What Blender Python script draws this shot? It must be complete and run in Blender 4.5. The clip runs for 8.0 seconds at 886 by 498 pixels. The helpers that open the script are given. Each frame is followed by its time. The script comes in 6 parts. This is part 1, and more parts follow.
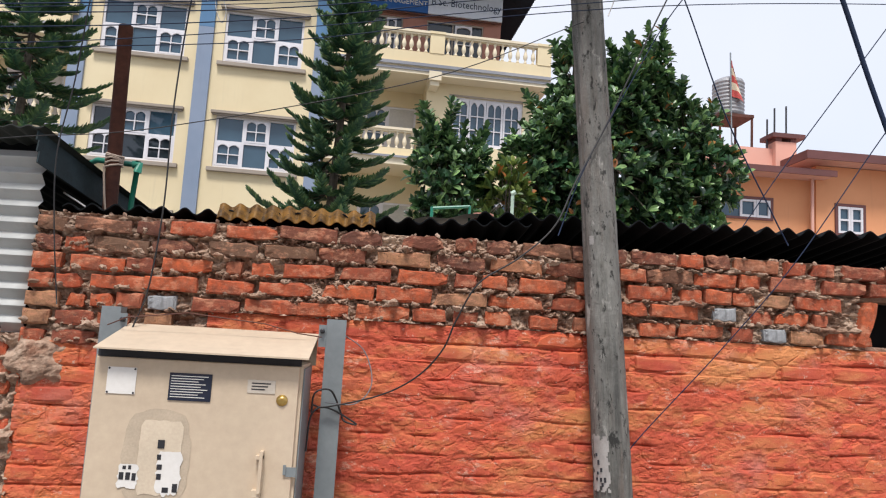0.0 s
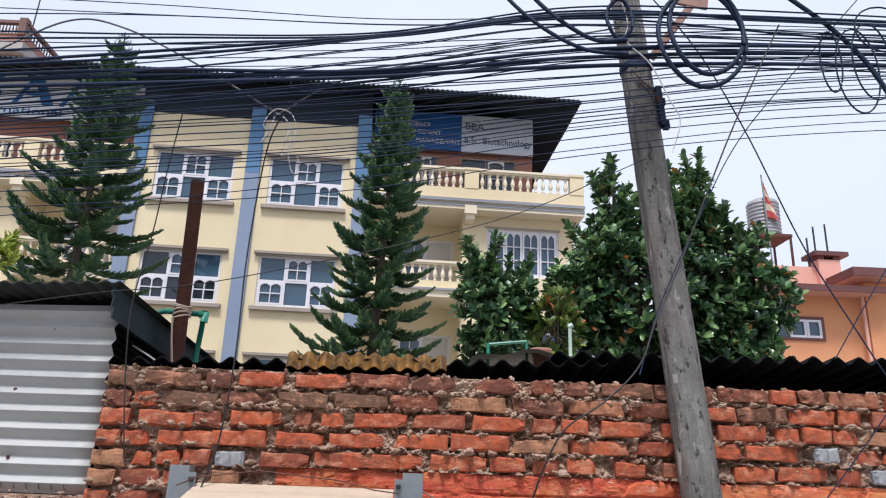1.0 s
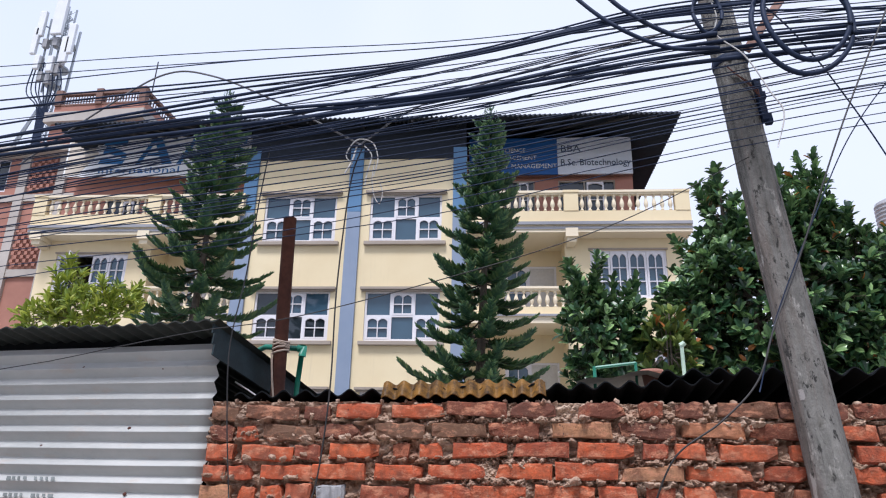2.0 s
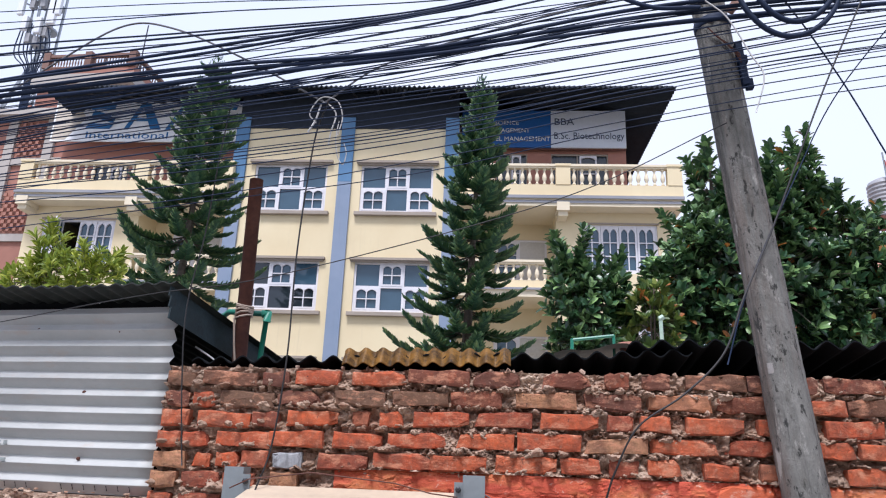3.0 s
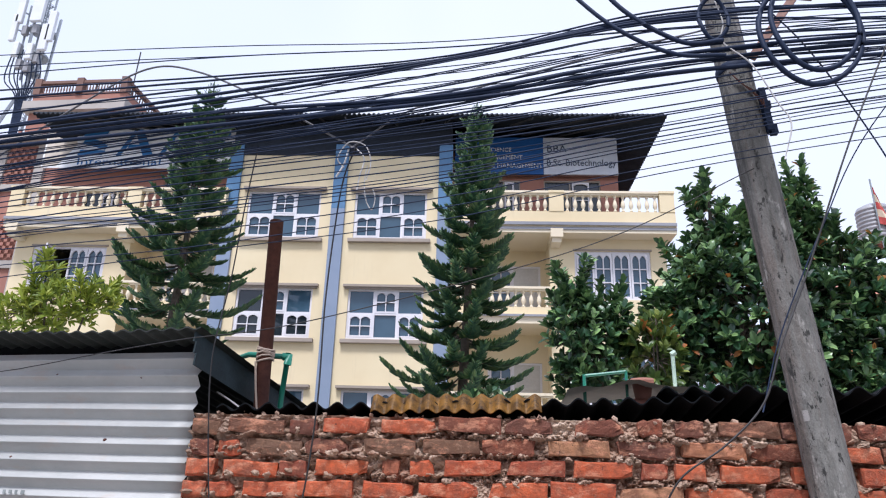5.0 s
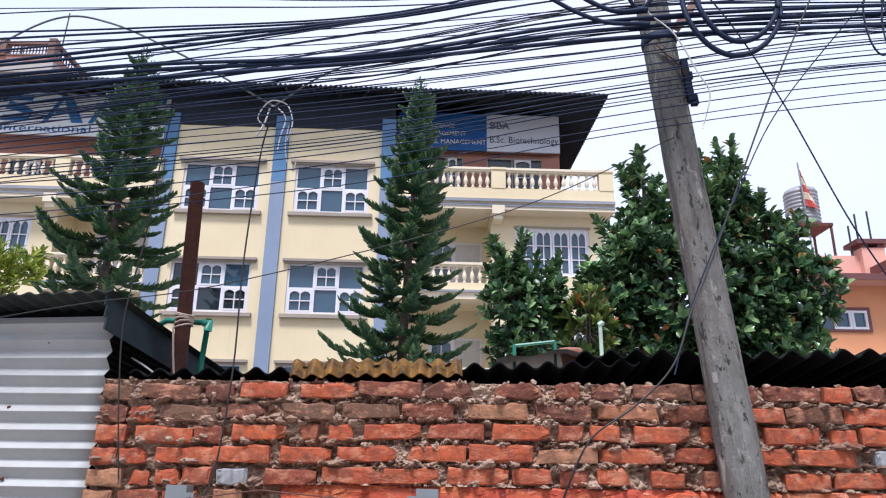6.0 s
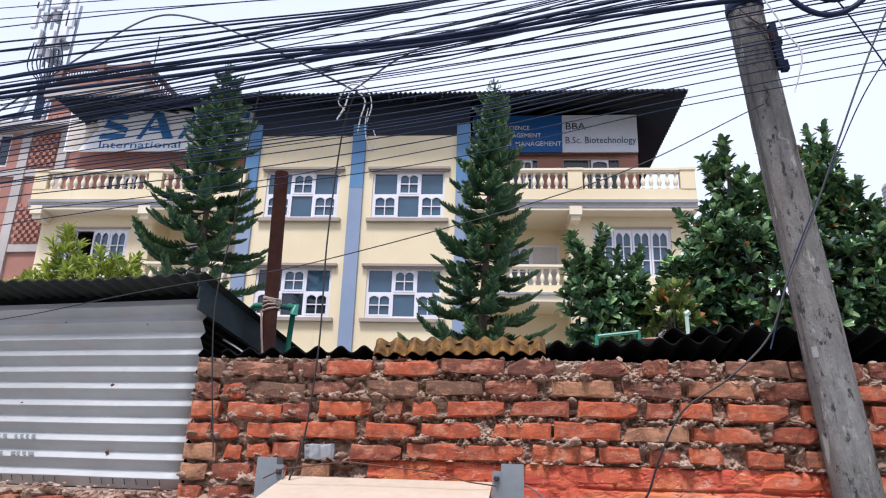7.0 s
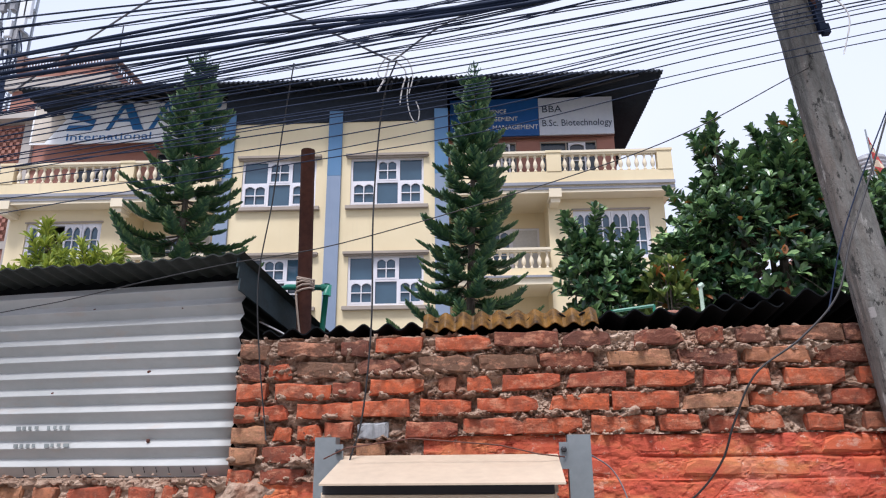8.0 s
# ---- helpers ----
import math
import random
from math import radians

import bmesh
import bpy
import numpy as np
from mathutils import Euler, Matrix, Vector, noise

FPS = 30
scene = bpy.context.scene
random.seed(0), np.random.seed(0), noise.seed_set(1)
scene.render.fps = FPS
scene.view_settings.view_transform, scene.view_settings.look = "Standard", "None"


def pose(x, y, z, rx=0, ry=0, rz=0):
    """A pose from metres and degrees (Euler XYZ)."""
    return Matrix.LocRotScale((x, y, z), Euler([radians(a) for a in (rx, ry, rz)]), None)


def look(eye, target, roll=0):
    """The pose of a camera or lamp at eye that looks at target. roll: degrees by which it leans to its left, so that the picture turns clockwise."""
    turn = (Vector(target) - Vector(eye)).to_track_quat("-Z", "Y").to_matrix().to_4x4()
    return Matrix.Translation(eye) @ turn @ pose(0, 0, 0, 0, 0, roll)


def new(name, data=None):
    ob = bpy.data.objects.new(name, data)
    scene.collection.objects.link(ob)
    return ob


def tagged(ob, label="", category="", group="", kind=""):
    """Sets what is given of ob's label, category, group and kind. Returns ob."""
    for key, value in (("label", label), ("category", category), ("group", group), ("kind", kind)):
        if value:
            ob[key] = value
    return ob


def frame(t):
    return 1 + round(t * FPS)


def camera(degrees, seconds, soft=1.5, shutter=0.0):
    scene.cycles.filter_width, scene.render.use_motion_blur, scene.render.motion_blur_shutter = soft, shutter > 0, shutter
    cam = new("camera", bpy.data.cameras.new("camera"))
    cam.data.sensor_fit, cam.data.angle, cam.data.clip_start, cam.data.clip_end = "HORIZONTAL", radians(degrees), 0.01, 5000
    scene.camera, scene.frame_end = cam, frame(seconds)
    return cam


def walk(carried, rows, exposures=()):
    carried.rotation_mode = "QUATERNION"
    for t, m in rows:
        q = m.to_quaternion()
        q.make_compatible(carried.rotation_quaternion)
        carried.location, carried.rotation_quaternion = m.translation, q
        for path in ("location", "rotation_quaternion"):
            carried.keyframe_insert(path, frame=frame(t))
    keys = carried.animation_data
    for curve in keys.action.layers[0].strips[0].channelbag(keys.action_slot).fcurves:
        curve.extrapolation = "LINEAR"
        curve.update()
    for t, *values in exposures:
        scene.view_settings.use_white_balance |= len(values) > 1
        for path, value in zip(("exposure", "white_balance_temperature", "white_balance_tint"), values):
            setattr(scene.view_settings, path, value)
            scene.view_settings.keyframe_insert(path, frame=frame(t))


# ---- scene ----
cam = camera(64.7, 8.0, soft=1.15)
PATH = [
    (0, (0.181, 0.057, 1.546), (0.343, 2.036, 1.784), 3.4),
    (0.3, (0.149, 0.084, 1.573), (0.214, 2.044, 1.964), 3.1),
    (0.5, (0.112, 0.105, 1.583), (0.189, 2.052, 2.035), 3.5),
    (0.8, (0.051, 0.119, 1.601), (0.103, 2.04, 2.155), 2.7),
    (1, (0.017, 0.122, 1.604), (0.062, 2.032, 2.198), 2.1),
    (1.3, (0.004, 0.138, 1.605), (-0.062, 2.043, 2.21), 2.0),
    (1.5, (0.005, 0.151, 1.608), (-0.129, 2.043, 2.241), 1.5),
    (1.7, (0.023, 0.169, 1.607), (-0.233, 2.037, 2.272), 1.2),
    (2.8, (0.2, 0.344, 1.586), (-0.027, 2.217, 2.25), 1.5),
    (3, (0.187, 0.341, 1.603), (-0.049, 2.236, 2.196), 2.1),
    (3.3, (0.161, 0.346, 1.649), (0.003, 2.264, 2.195), 3.4),
    (3.5, (0.125, 0.339, 1.662), (0.023, 2.245, 2.26), 3.5),
    (3.8, (0.074, 0.329, 1.674), (-0.028, 2.236, 2.27), 4.0),
    (4, (0.044, 0.315, 1.689), (-0.094, 2.218, 2.288), 3.2),
    (4.3, (0.019, 0.301, 1.694), (-0.155, 2.185, 2.341), 3.1),
    (4.5, (0.018, 0.293, 1.695), (-0.188, 2.17, 2.354), 2.7),
    (4.7, (0.015, 0.296, 1.693), (-0.199, 2.172, 2.352), 2.0),
    (5.8, (0.078, 0.344, 1.655), (-0.019, 2.241, 2.282), 1.3),
    (6, (0.105, 0.354, 1.644), (0.06, 2.261, 2.244), 0.9),
    (6.3, (0.111, 0.36, 1.607), (0.079, 2.244, 2.279), 0.3),
    (6.5, (0.118, 0.367, 1.571), (-0.005, 2.245, 2.247), 0.9),
    (6.8, (0.116, 0.389, 1.535), (-0.09, 2.283, 2.145), 1.0),
    (7, (0.089, 0.397, 1.529), (-0.173, 2.282, 2.145), 1.8),
    (7.3, (0.056, 0.401, 1.513), (-0.253, 2.275, 2.138), 1.7),
    (7.5, (0.013, 0.407, 1.508), (-0.218, 2.293, 2.132), 0.7),
    (7.8, (-0.125, 0.417, 1.489), (-0.273, 2.315, 2.1), 1.4),
    (8, (-0.231, 0.429, 1.486), (-0.409, 2.334, 2.069), -0.5),
]
walk(cam, [(t, look(eye, target, roll)) for t, eye, target, roll in PATH],
     [(0.0, 0.07, 6250, 13), (0.6, 0.04, 6050, 14), (1.5, 0.10, 5850, 16), (3.0, 0.20, 5750, 17), (3.5, 0.28, 5750, 17), (4.5, 0.21, 5750, 17), (6.5, 0.24, 5700, 18), (8.0, 0.13, 5850, 17)])

# ---- world, sun ----
world = bpy.data.worlds.new("world")
scene.world = world
world.use_nodes = True
wn, wl = world.node_tree.nodes, world.node_tree.links
sky = wn.new("ShaderNodeTexSky")
sky.sky_type, sky.sun_disc = "NISHITA", False
sky.sun_elevation, sky.sun_rotation = radians(58), radians(200)
sky.dust_density, sky.air_density, sky.ozone_density = 4.0, 1.0, 1.0
# thin bright overcast: the clear sky shows faintly through a pale veil of cloud
veil = wn.new("ShaderNodeMix")
veil.data_type = "RGBA"
cloud = wn.new("ShaderNodeTexNoise")
cloud.inputs["Scale"].default_value, cloud.inputs["Detail"].default_value = 1.6, 3.0
ramp = wn.new("ShaderNodeValToRGB")
ramp.color_ramp.elements[0].position, ramp.color_ramp.elements[0].color = 0.3, (8.0, 8.7, 10.1, 1)
ramp.color_ramp.elements[1].position, ramp.color_ramp.elements[1].color = 0.72, (9.9, 10.1, 10.4, 1)
coord = wn.new("ShaderNodeTexCoord")
wl.new(coord.outputs["Generated"], cloud.inputs["Vector"])
wl.new(cloud.outputs["Fac"], ramp.inputs["Fac"])
veil.inputs["Factor"].default_value = 0.82
wl.new(sky.outputs["Color"], veil.inputs["A"])
wl.new(ramp.outputs["Color"], veil.inputs["B"])
back = wn["Background"]
back.inputs["Strength"].default_value = 0.105
wl.new(veil.outputs["Result"], back.inputs["Color"])

sun_data = bpy.data.lights.new("sun", "SUN")
sun_data.energy, sun_data.angle, sun_data.color = 3.65, radians(14), (1.0, 0.95, 0.86)
sun = new("sun", sun_data)
sun.matrix_world = look((0, 0, 30), (4, 22, -12))

# ---- materials ----


class Nodes:
    """A small builder for node materials."""

    def __init__(self, name, rough=0.8, metal=0.0, place=False):
        self.mat = bpy.data.materials.new(name)
        self.mat.use_nodes = True
        self.tree = self.mat.node_tree
        self.bsdf = self.tree.nodes["Principled BSDF"]
        self.bsdf.inputs["Roughness"].default_value = rough
        self.bsdf.inputs["Metallic"].default_value = metal
        self.coord = self.tree.nodes.new("ShaderNodeNewGeometry").outputs["Position"] if place else self.tree.nodes.new("ShaderNodeTexCoord").outputs["Object"]

    def add(self, kind, **values):
        node = self.tree.nodes.new(kind)
        for key, value in values.items():
            node.inputs[key.replace("_", " ")].default_value = value
        return node

    def link(self, a, b):
        self.tree.links.new(a, b)

    def stretch(self, x, y, z):
        node = self.add("ShaderNodeMapping", Scale=(x, y, z))
        self.link(self.coord, node.inputs["Vector"])
        return node.outputs["Vector"]

    def noise(self, scale, detail=4.0, rough=0.6, vector=None):
        node = self.add("ShaderNodeTexNoise", Scale=scale, Detail=detail, Roughness=rough)
        self.link(vector or self.coord, node.inputs["Vector"])
        return node.outputs["Fac"]

    def ramp(self, fac, *stops):
        node = self.tree.nodes.new("ShaderNodeValToRGB")
        marks = node.color_ramp.elements
        while len(marks) < len(stops):
            marks.new(0.5)
        for mark, (at, colour) in zip(marks, stops):
            mark.position = at
            mark.color = (*colour, 1) if len(colour) == 3 else colour
        self.link(fac, node.inputs["Fac"])
        return node.outputs["Color"]

    def mix(self, fac, a, b, mode="MIX"):
        node = self.tree.nodes.new("ShaderNodeMix")
        node.data_type, node.blend_type = "RGBA", mode
        for value, key in ((fac, "Factor"), (a, "A"), (b, "B")):
            if isinstance(value, (int, float)):
                node.inputs[key].default_value = value
            elif isinstance(value, tuple):
                node.inputs[key].default_value = (*value, 1)
            else:
                self.link(value, node.inputs[key])
        return node.outputs["Result"]

    def random(self):
        return self.tree.nodes.new("ShaderNodeObjectInfo").outputs["Random"]

    def island(self):
        return self.tree.nodes.new("ShaderNodeNewGeometry").outputs["Random Per Island"]

    def colour(self, socket):
        self.link(socket, self.bsdf.inputs["Base Color"])
        return self

    def bump(self, height, strength=0.4, distance=0.01):
        node = self.add("ShaderNodeBump", Strength=strength, Distance=distance)
        self.link(height, node.inputs["Height"])
        self.link(node.outputs["Normal"], self.bsdf.inputs["Normal"])
        return self


def g(v):
    return (v, v, v)


def plain(name, colour, rough=0.6, metal=0.0, vary=0.15, scale=6.0, bump=0.15, distance=0.004):
    """A surface of one paint or stuff, with soft stains, grain and fine relief."""
    n = Nodes(name, rough, metal)
    big, fine = n.noise(scale * 0.25, 3), n.noise(scale * 6, 5)
    low = tuple(c * (1 - vary) for c in colour)
    high = tuple(min(1, c * (1 + vary * 0.6)) for c in colour)
    base = n.ramp(big, (0.3, low), (0.7, high))
    n.colour(n.mix(0.25, base, n.ramp(fine, (0.3, g(0.35)), (0.7, g(0.65))), "OVERLAY"))
    return n.bump(fine, bump, distance).mat


def brick_material(name, soot=0.35):
    n = Nodes(name, 0.9, 0.0, True)
    r = n.random()
    tone = n.ramp(r, (0.0, (0.34, 0.083, 0.042)), (0.2, (0.57, 0.108, 0.040)), (0.55, (0.72, 0.152, 0.050)),
                  (0.78, (0.52, 0.145, 0.075)), (0.93, (0.56, 0.26, 0.12)), (1.0, (0.5, 0.28, 0.16)))
    dirt = n.noise(22, 6, 0.7)
    tone = n.mix(n.ramp(dirt, (0.60 - soot * 0.7, g(0.0)), (0.93 - soot * 0.55, g(0.8))), tone, (0.085, 0.048, 0.034))
    smudge = n.noise(7, 6, 0.72)
    tone = n.mix(n.ramp(smudge, (0.53, g(0.0)), (0.68, g(0.65))), tone, (0.22, 0.080, 0.048))
    bloom = n.noise(13, 6, 0.72, n.stretch(1, 1, 2))
    tone = n.mix(n.ramp(bloom, (0.52, g(0.0)), (0.64, g(0.65))), tone, (0.72, 0.33, 0.19))
    dust = n.noise(48, 5, 0.75)
    tone = n.mix(n.ramp(dust, (0.56, g(0.0)), (0.72, g(0.55))), tone, (0.52, 0.33, 0.22))
    pit = n.noise(38, 5, 0.75)
    tone = n.mix(n.ramp(pit, (0.30, g(0.85)), (0.38, g(0.0)), (1.0, g(0.0))), tone, (0.06, 0.035, 0.03))
    return n.colour(tone).bump(n.noise(55, 8, 0.78), 1.0, 0.014).mat


def painted_brick_material():
    n = Nodes("red_washed_brick", 0.85, 0.0, True)
    r = n.random()
    tone = n.ramp(r, (0.0, (0.50, 0.086, 0.041)), (0.6, (0.60, 0.116, 0.048)), (1.0, (0.62, 0.16, 0.057)))
    patch = n.noise(1.6, 7, 0.75, n.stretch(0.8, 0.8, 2.2))
    tone = n.mix(n.ramp(patch, (0.47, g(0.0)), (0.62, g(0.8))), tone, (0.66, 0.285, 0.10))
    block_tone = n.noise(5.5, 2, 0.5, n.stretch(0.8, 0.8, 2.3))
    tone = n.mix(n.ramp(block_tone, (0.40, g(0.4)), (0.5, g(0.0)), (1.0, g(0.0))), tone, (0.50, 0.07, 0.045))
    worn = n.noise(14, 7, 0.75)
    tone = n.mix(n.ramp(worn, (0.52, g(0.0)), (0.75, g(0.5))), tone, (0.38, 0.065, 0.046))
    dusk = n.noise(2.3, 6, 0.7)
    tone = n.mix(n.ramp(dusk, (0.55, g(0.0)), (0.7, g(0.55))), tone, (0.50, 0.22, 0.17))
    pale = n.noise(9.5, 8, 0.8, n.stretch(0.8, 0.8, 1.6))
    tone = n.mix(n.ramp(pale, (0.58, g(0.0)), (0.65, g(0.7))), tone, (0.66, 0.40, 0.29))
    fleck = n.noise(34, 5, 0.7)
    tone = n.mix(n.ramp(fleck, (0.64, g(0.0)), (0.70, g(0.75))), tone, (0.62, 0.46, 0.36))
    pit = n.noise(26, 6, 0.75)
    tone = n.mix(n.ramp(pit, (0.30, g(0.8)), (0.37, g(0.0)), (1.0, g(0.0))), tone, (0.10, 0.03, 0.025))
    return n.colour(tone).bump(n.noise(34, 8, 0.8), 0.8, 0.010).mat


def mortar_material():
    n = Nodes("old_mortar", 0.95, 0.0, True)
    tone = n.ramp(n.noise(9, 6, 0.7), (0.3, (0.19, 0.118, 0.080)), (0.47, (0.46, 0.31, 0.22)), (0.66, (0.69, 0.53, 0.40)))
    tone = n.mix(n.ramp(n.noise(3, 3), (0.52, g(0.0)), (0.75, g(0.55))), tone, (0.12, 0.095, 0.075))
    # dark spots in the colour imitate shadowed crevices
    crevice_shade = n.noise(30, 6, 0.75)
    ruddy = n.noise(6, 5, 0.7)
    tone = n.mix(n.ramp(ruddy, (0.52, g(0.0)), (0.70, g(0.5))), tone, (0.46, 0.17, 0.085))
    tone = n.mix(n.ramp(crevice_shade, (0.32, g(0.9)), (0.40, g(0.0)), (1.0, g(0.0))), tone, (0.06, 0.045, 0.035))
    return n.colour(tone).bump(n.noise(70, 8, 0.8), 1.0, 0.014).mat


def washed_mortar_material():
    n = Nodes("red_washed_mortar", 0.9, 0.0, True)
    tone = n.ramp(n.noise(5, 6, 0.7), (0.3, (0.22, 0.045, 0.03)), (0.6, (0.42, 0.08, 0.04)), (0.8, (0.40, 0.20, 0.12)))
    return n.colour(tone).bump(n.noise(70, 5, 0.7), 0.8, 0.006).mat


def facade_material(name, low, high, stain=(0.42, 0.36, 0.26)):
    n = Nodes(name, 0.85)
    tone = n.ramp(n.noise(0.5, 4), (0.3, low), (0.7, high))
    runs = n.noise(1.0, 5, 0.7, n.stretch(5, 5, 0.35))
    tone = n.mix(n.ramp(runs, (0.58, g(0.0)), (0.85, g(0.35))), tone, stain)
    return n.colour(tone).bump(n.noise(40, 4), 0.2, 0.004).mat


def concrete_material(name, low, high, metal=0.0, rough=0.9, scale=5.0):
    n = Nodes(name, rough, metal)
    tone = n.ramp(n.noise(scale, 7, 0.7), (0.3, low), (0.7, high))
    streak = n.noise(2.0, 6, 0.7, n.stretch(9, 9, 0.8))
    tone = n.mix(n.ramp(streak, (0.45, g(0.0)), (0.66, g(0.75))), tone, tuple(c * 0.45 for c in low))
    spots = n.noise(24, 5, 0.65, n.stretch(1, 1, 0.5))
    tone = n.mix(n.ramp(spots, (0.62, g(0.0)), (0.7, g(0.8))), tone, tuple(c * 0.3 for c in low))
    chalk = n.noise(13, 5, 0.7, n.stretch(1, 1, 0.35))
    tone = n.mix(n.ramp(chalk, (0.66, g(0.0)), (0.76, g(0.55))), tone, tuple(min(0.6, c * 1.7) for c in high))
    pits = n.noise(70, 5, 0.7)
    return n.colour(tone).bump(pits, 0.7, 0.006).mat


def pole_material():
    n = Nodes("weathered_pole", 0.9)
    tone = n.ramp(n.noise(7, 7, 0.72, n.stretch(1, 1, 0.4)), (0.3, (0.09, 0.088, 0.08)), (0.55, (0.22, 0.215, 0.195)), (0.75, (0.34, 0.33, 0.30)))
    brown = n.noise(1.6, 6, 0.7, n.stretch(6, 6, 0.5))
    tone = n.mix(n.ramp(brown, (0.48, g(0.0)), (0.62, g(0.55))), tone, (0.19, 0.135, 0.105))
    streak = n.noise(2.0, 6, 0.7, n.stretch(11, 11, 0.6))
    tone = n.mix(n.ramp(streak, (0.5, g(0.0)), (0.66, g(0.75))), tone, (0.045, 0.045, 0.042))
    spots = n.noise(30, 6, 0.7, n.stretch(1, 1, 0.45))
    tone = n.mix(n.ramp(spots, (0.57, g(0.0)), (0.62, g(0.9))), tone, (0.025, 0.025, 0.023))
    chalk = n.noise(15, 6, 0.72, n.stretch(1, 1, 0.3))
    tone = n.mix(n.ramp(chalk, (0.58, g(0.0)), (0.64, g(0.7))), tone, (0.48, 0.46, 0.42))
    return n.colour(tone).bump(n.noise(60, 7, 0.75, n.stretch(1, 1, 0.5)), 1.0, 0.018).mat


def tin_material():
    n = Nodes("galvanised_tin", 0.45, 0.12)
    tone = n.ramp(n.noise(2.5, 5, 0.7, n.stretch(0.6, 1, 3)), (0.3, (0.36, 0.375, 0.365)), (0.7, (0.47, 0.475, 0.46)))
    rust = n.noise(4, 6, 0.7, n.stretch(3, 1, 0.45))
    tone = n.mix(n.ramp(rust, (0.56, g(0.0)), (0.72, g(0.5))), tone, (0.44, 0.35, 0.28))
    grime = n.noise(9, 6, 0.75, n.stretch(2, 1, 1))
    tone = n.mix(n.ramp(grime, (0.60, g(0.0)), (0.78, g(0.4))), tone, (0.26, 0.27, 0.27))
    n.link(n.ramp(n.noise(5, 5), (0.3, g(0.55)), (0.7, g(0.72))), n.bsdf.inputs["Roughness"])
    return n.colour(tone).bump(n.noise(8, 3), 0.12, 0.01).mat


def rust_material(name, low, high, rough=0.75, metal=0.2):
    n = Nodes(name, rough, metal)
    tone = n.ramp(n.noise(8, 6, 0.7), (0.3, low), (0.7, high))
    tone = n.mix(n.ramp(n.noise(35, 4), (0.5, g(0.0)), (0.8, g(0.5))), tone, tuple(c * 0.4 for c in low))
    return n.colour(tone).bump(n.noise(60, 4), 0.5, 0.003).mat


def leaf_material(name, dark, mid, light, rough=0.42, share=0.28):
    n = Nodes(name, rough)
    tone = n.ramp(n.island(), (0.0, dark), (0.55, mid), (0.93, light), (1.0, tuple(min(1, c * 1.5) for c in light)))
    tone = n.mix(n.ramp(n.noise(1.2, 3), (0.4, g(0.0)), (0.7, g(0.5))), tone, dark)
    n.colour(tone)
    thin, both = n.add("ShaderNodeBsdfTranslucent"), n.add("ShaderNodeMixShader", Fac=share)
    n.link(n.mix(0.5, tone, light), thin.inputs["Color"])
    n.link(n.bsdf.outputs["BSDF"], both.inputs[1])
    n.link(thin.outputs["BSDF"], both.inputs[2])
    n.link(both.outputs["Shader"], n.tree.nodes["Material Output"].inputs["Surface"])
    return n.mat


def translucent_material(name, low, high, share=0.55):
    n = Nodes(name, 0.6)
    tone = n.ramp(n.noise(11, 6, 0.75), (0.38, low), (0.60, high))
    tone = n.mix(n.ramp(n.noise(26, 5, 0.7), (0.48, g(0.0)), (0.66, g(0.85))), tone, tuple(c * 0.35 for c in low))
    n.colour(tone)
    thin, both = n.add("ShaderNodeBsdfTranslucent"), n.add("ShaderNodeMixShader", Fac=share)
    n.link(tone, thin.inputs["Color"])
    n.link(n.bsdf.outputs["BSDF"], both.inputs[1])
    n.link(thin.outputs["BSDF"], both.inputs[2])
    n.link(both.outputs["Shader"], n.tree.nodes["Material Output"].inputs["Surface"])
    return n.mat


def glass_material(name, tint, rough=0.04):
    n = Nodes(name, rough)
    n.bsdf.inputs["IOR"].default_value = 1.5
    n.bsdf.inputs["Specular IOR Level"].default_value = 0.6
    tone = n.ramp(n.noise(0.8, 3), (0.3, tuple(c * 0.75 for c in tint)), (0.7, tint))
    return n.colour(tone).bump(n.noise(1.5, 2), 0.03, 0.02).mat


BRICK = brick_material("fired_brick")
SOOTY = brick_material("sooty_brick", 0.85)
WASHED = painted_brick_material()
MORTAR = mortar_material()
WASHED_MORTAR = washed_mortar_material()
GREY_BRICK = concrete_material("grey_block", (0.26, 0.27, 0.28), (0.40, 0.41, 0.42), scale=20)
CREAM = facade_material("cream_paint", (0.64, 0.53, 0.33), (0.71, 0.61, 0.40))
CREAM_TRIM = facade_material("pale_cream_paint", (0.66, 0.575, 0.42), (0.73, 0.65, 0.49))
BLUE_PAINT = facade_material("pale_blue_paint", (0.175, 0.23, 0.32), (0.24, 0.29, 0.38), (0.16, 0.18, 0.22))
DEEP_BLUE = facade_material("deep_blue_paint", (0.075, 0.17, 0.30), (0.11, 0.215, 0.36), (0.08, 0.15, 0.24))
WEATHERED_WOOD = rust_material("weathered_pink_wood", (0.20, 0.11, 0.085), (0.40, 0.24, 0.19), 0.8, 0.0)
GREY_TRIM = facade_material("grey_band_paint", (0.22, 0.23, 0.26), (0.32, 0.32, 0.34), (0.2, 0.19, 0.18))
SILL = facade_material("sill_cement", (0.26, 0.22, 0.18), (0.36, 0.31, 0.26), (0.16, 0.14, 0.12))
WHITE = plain("white_gloss_paint", (0.66, 0.645, 0.67), 0.4, 0, 0.08, 4, 0.05)
GLASS = glass_material("blue_tinted_glass", (0.052, 0.10, 0.145))
DARK_GLASS = glass_material("dark_window_glass", (0.02, 0.028, 0.035))
# near-black for boards that stand in for unlit space
SHADE_BLACK = plain("shade_black", (0.012, 0.012, 0.014), 0.9)
DOOR_WHITE = plain("door_paint", (0.52, 0.50, 0.46), 0.5, 0, 0.12, 3)
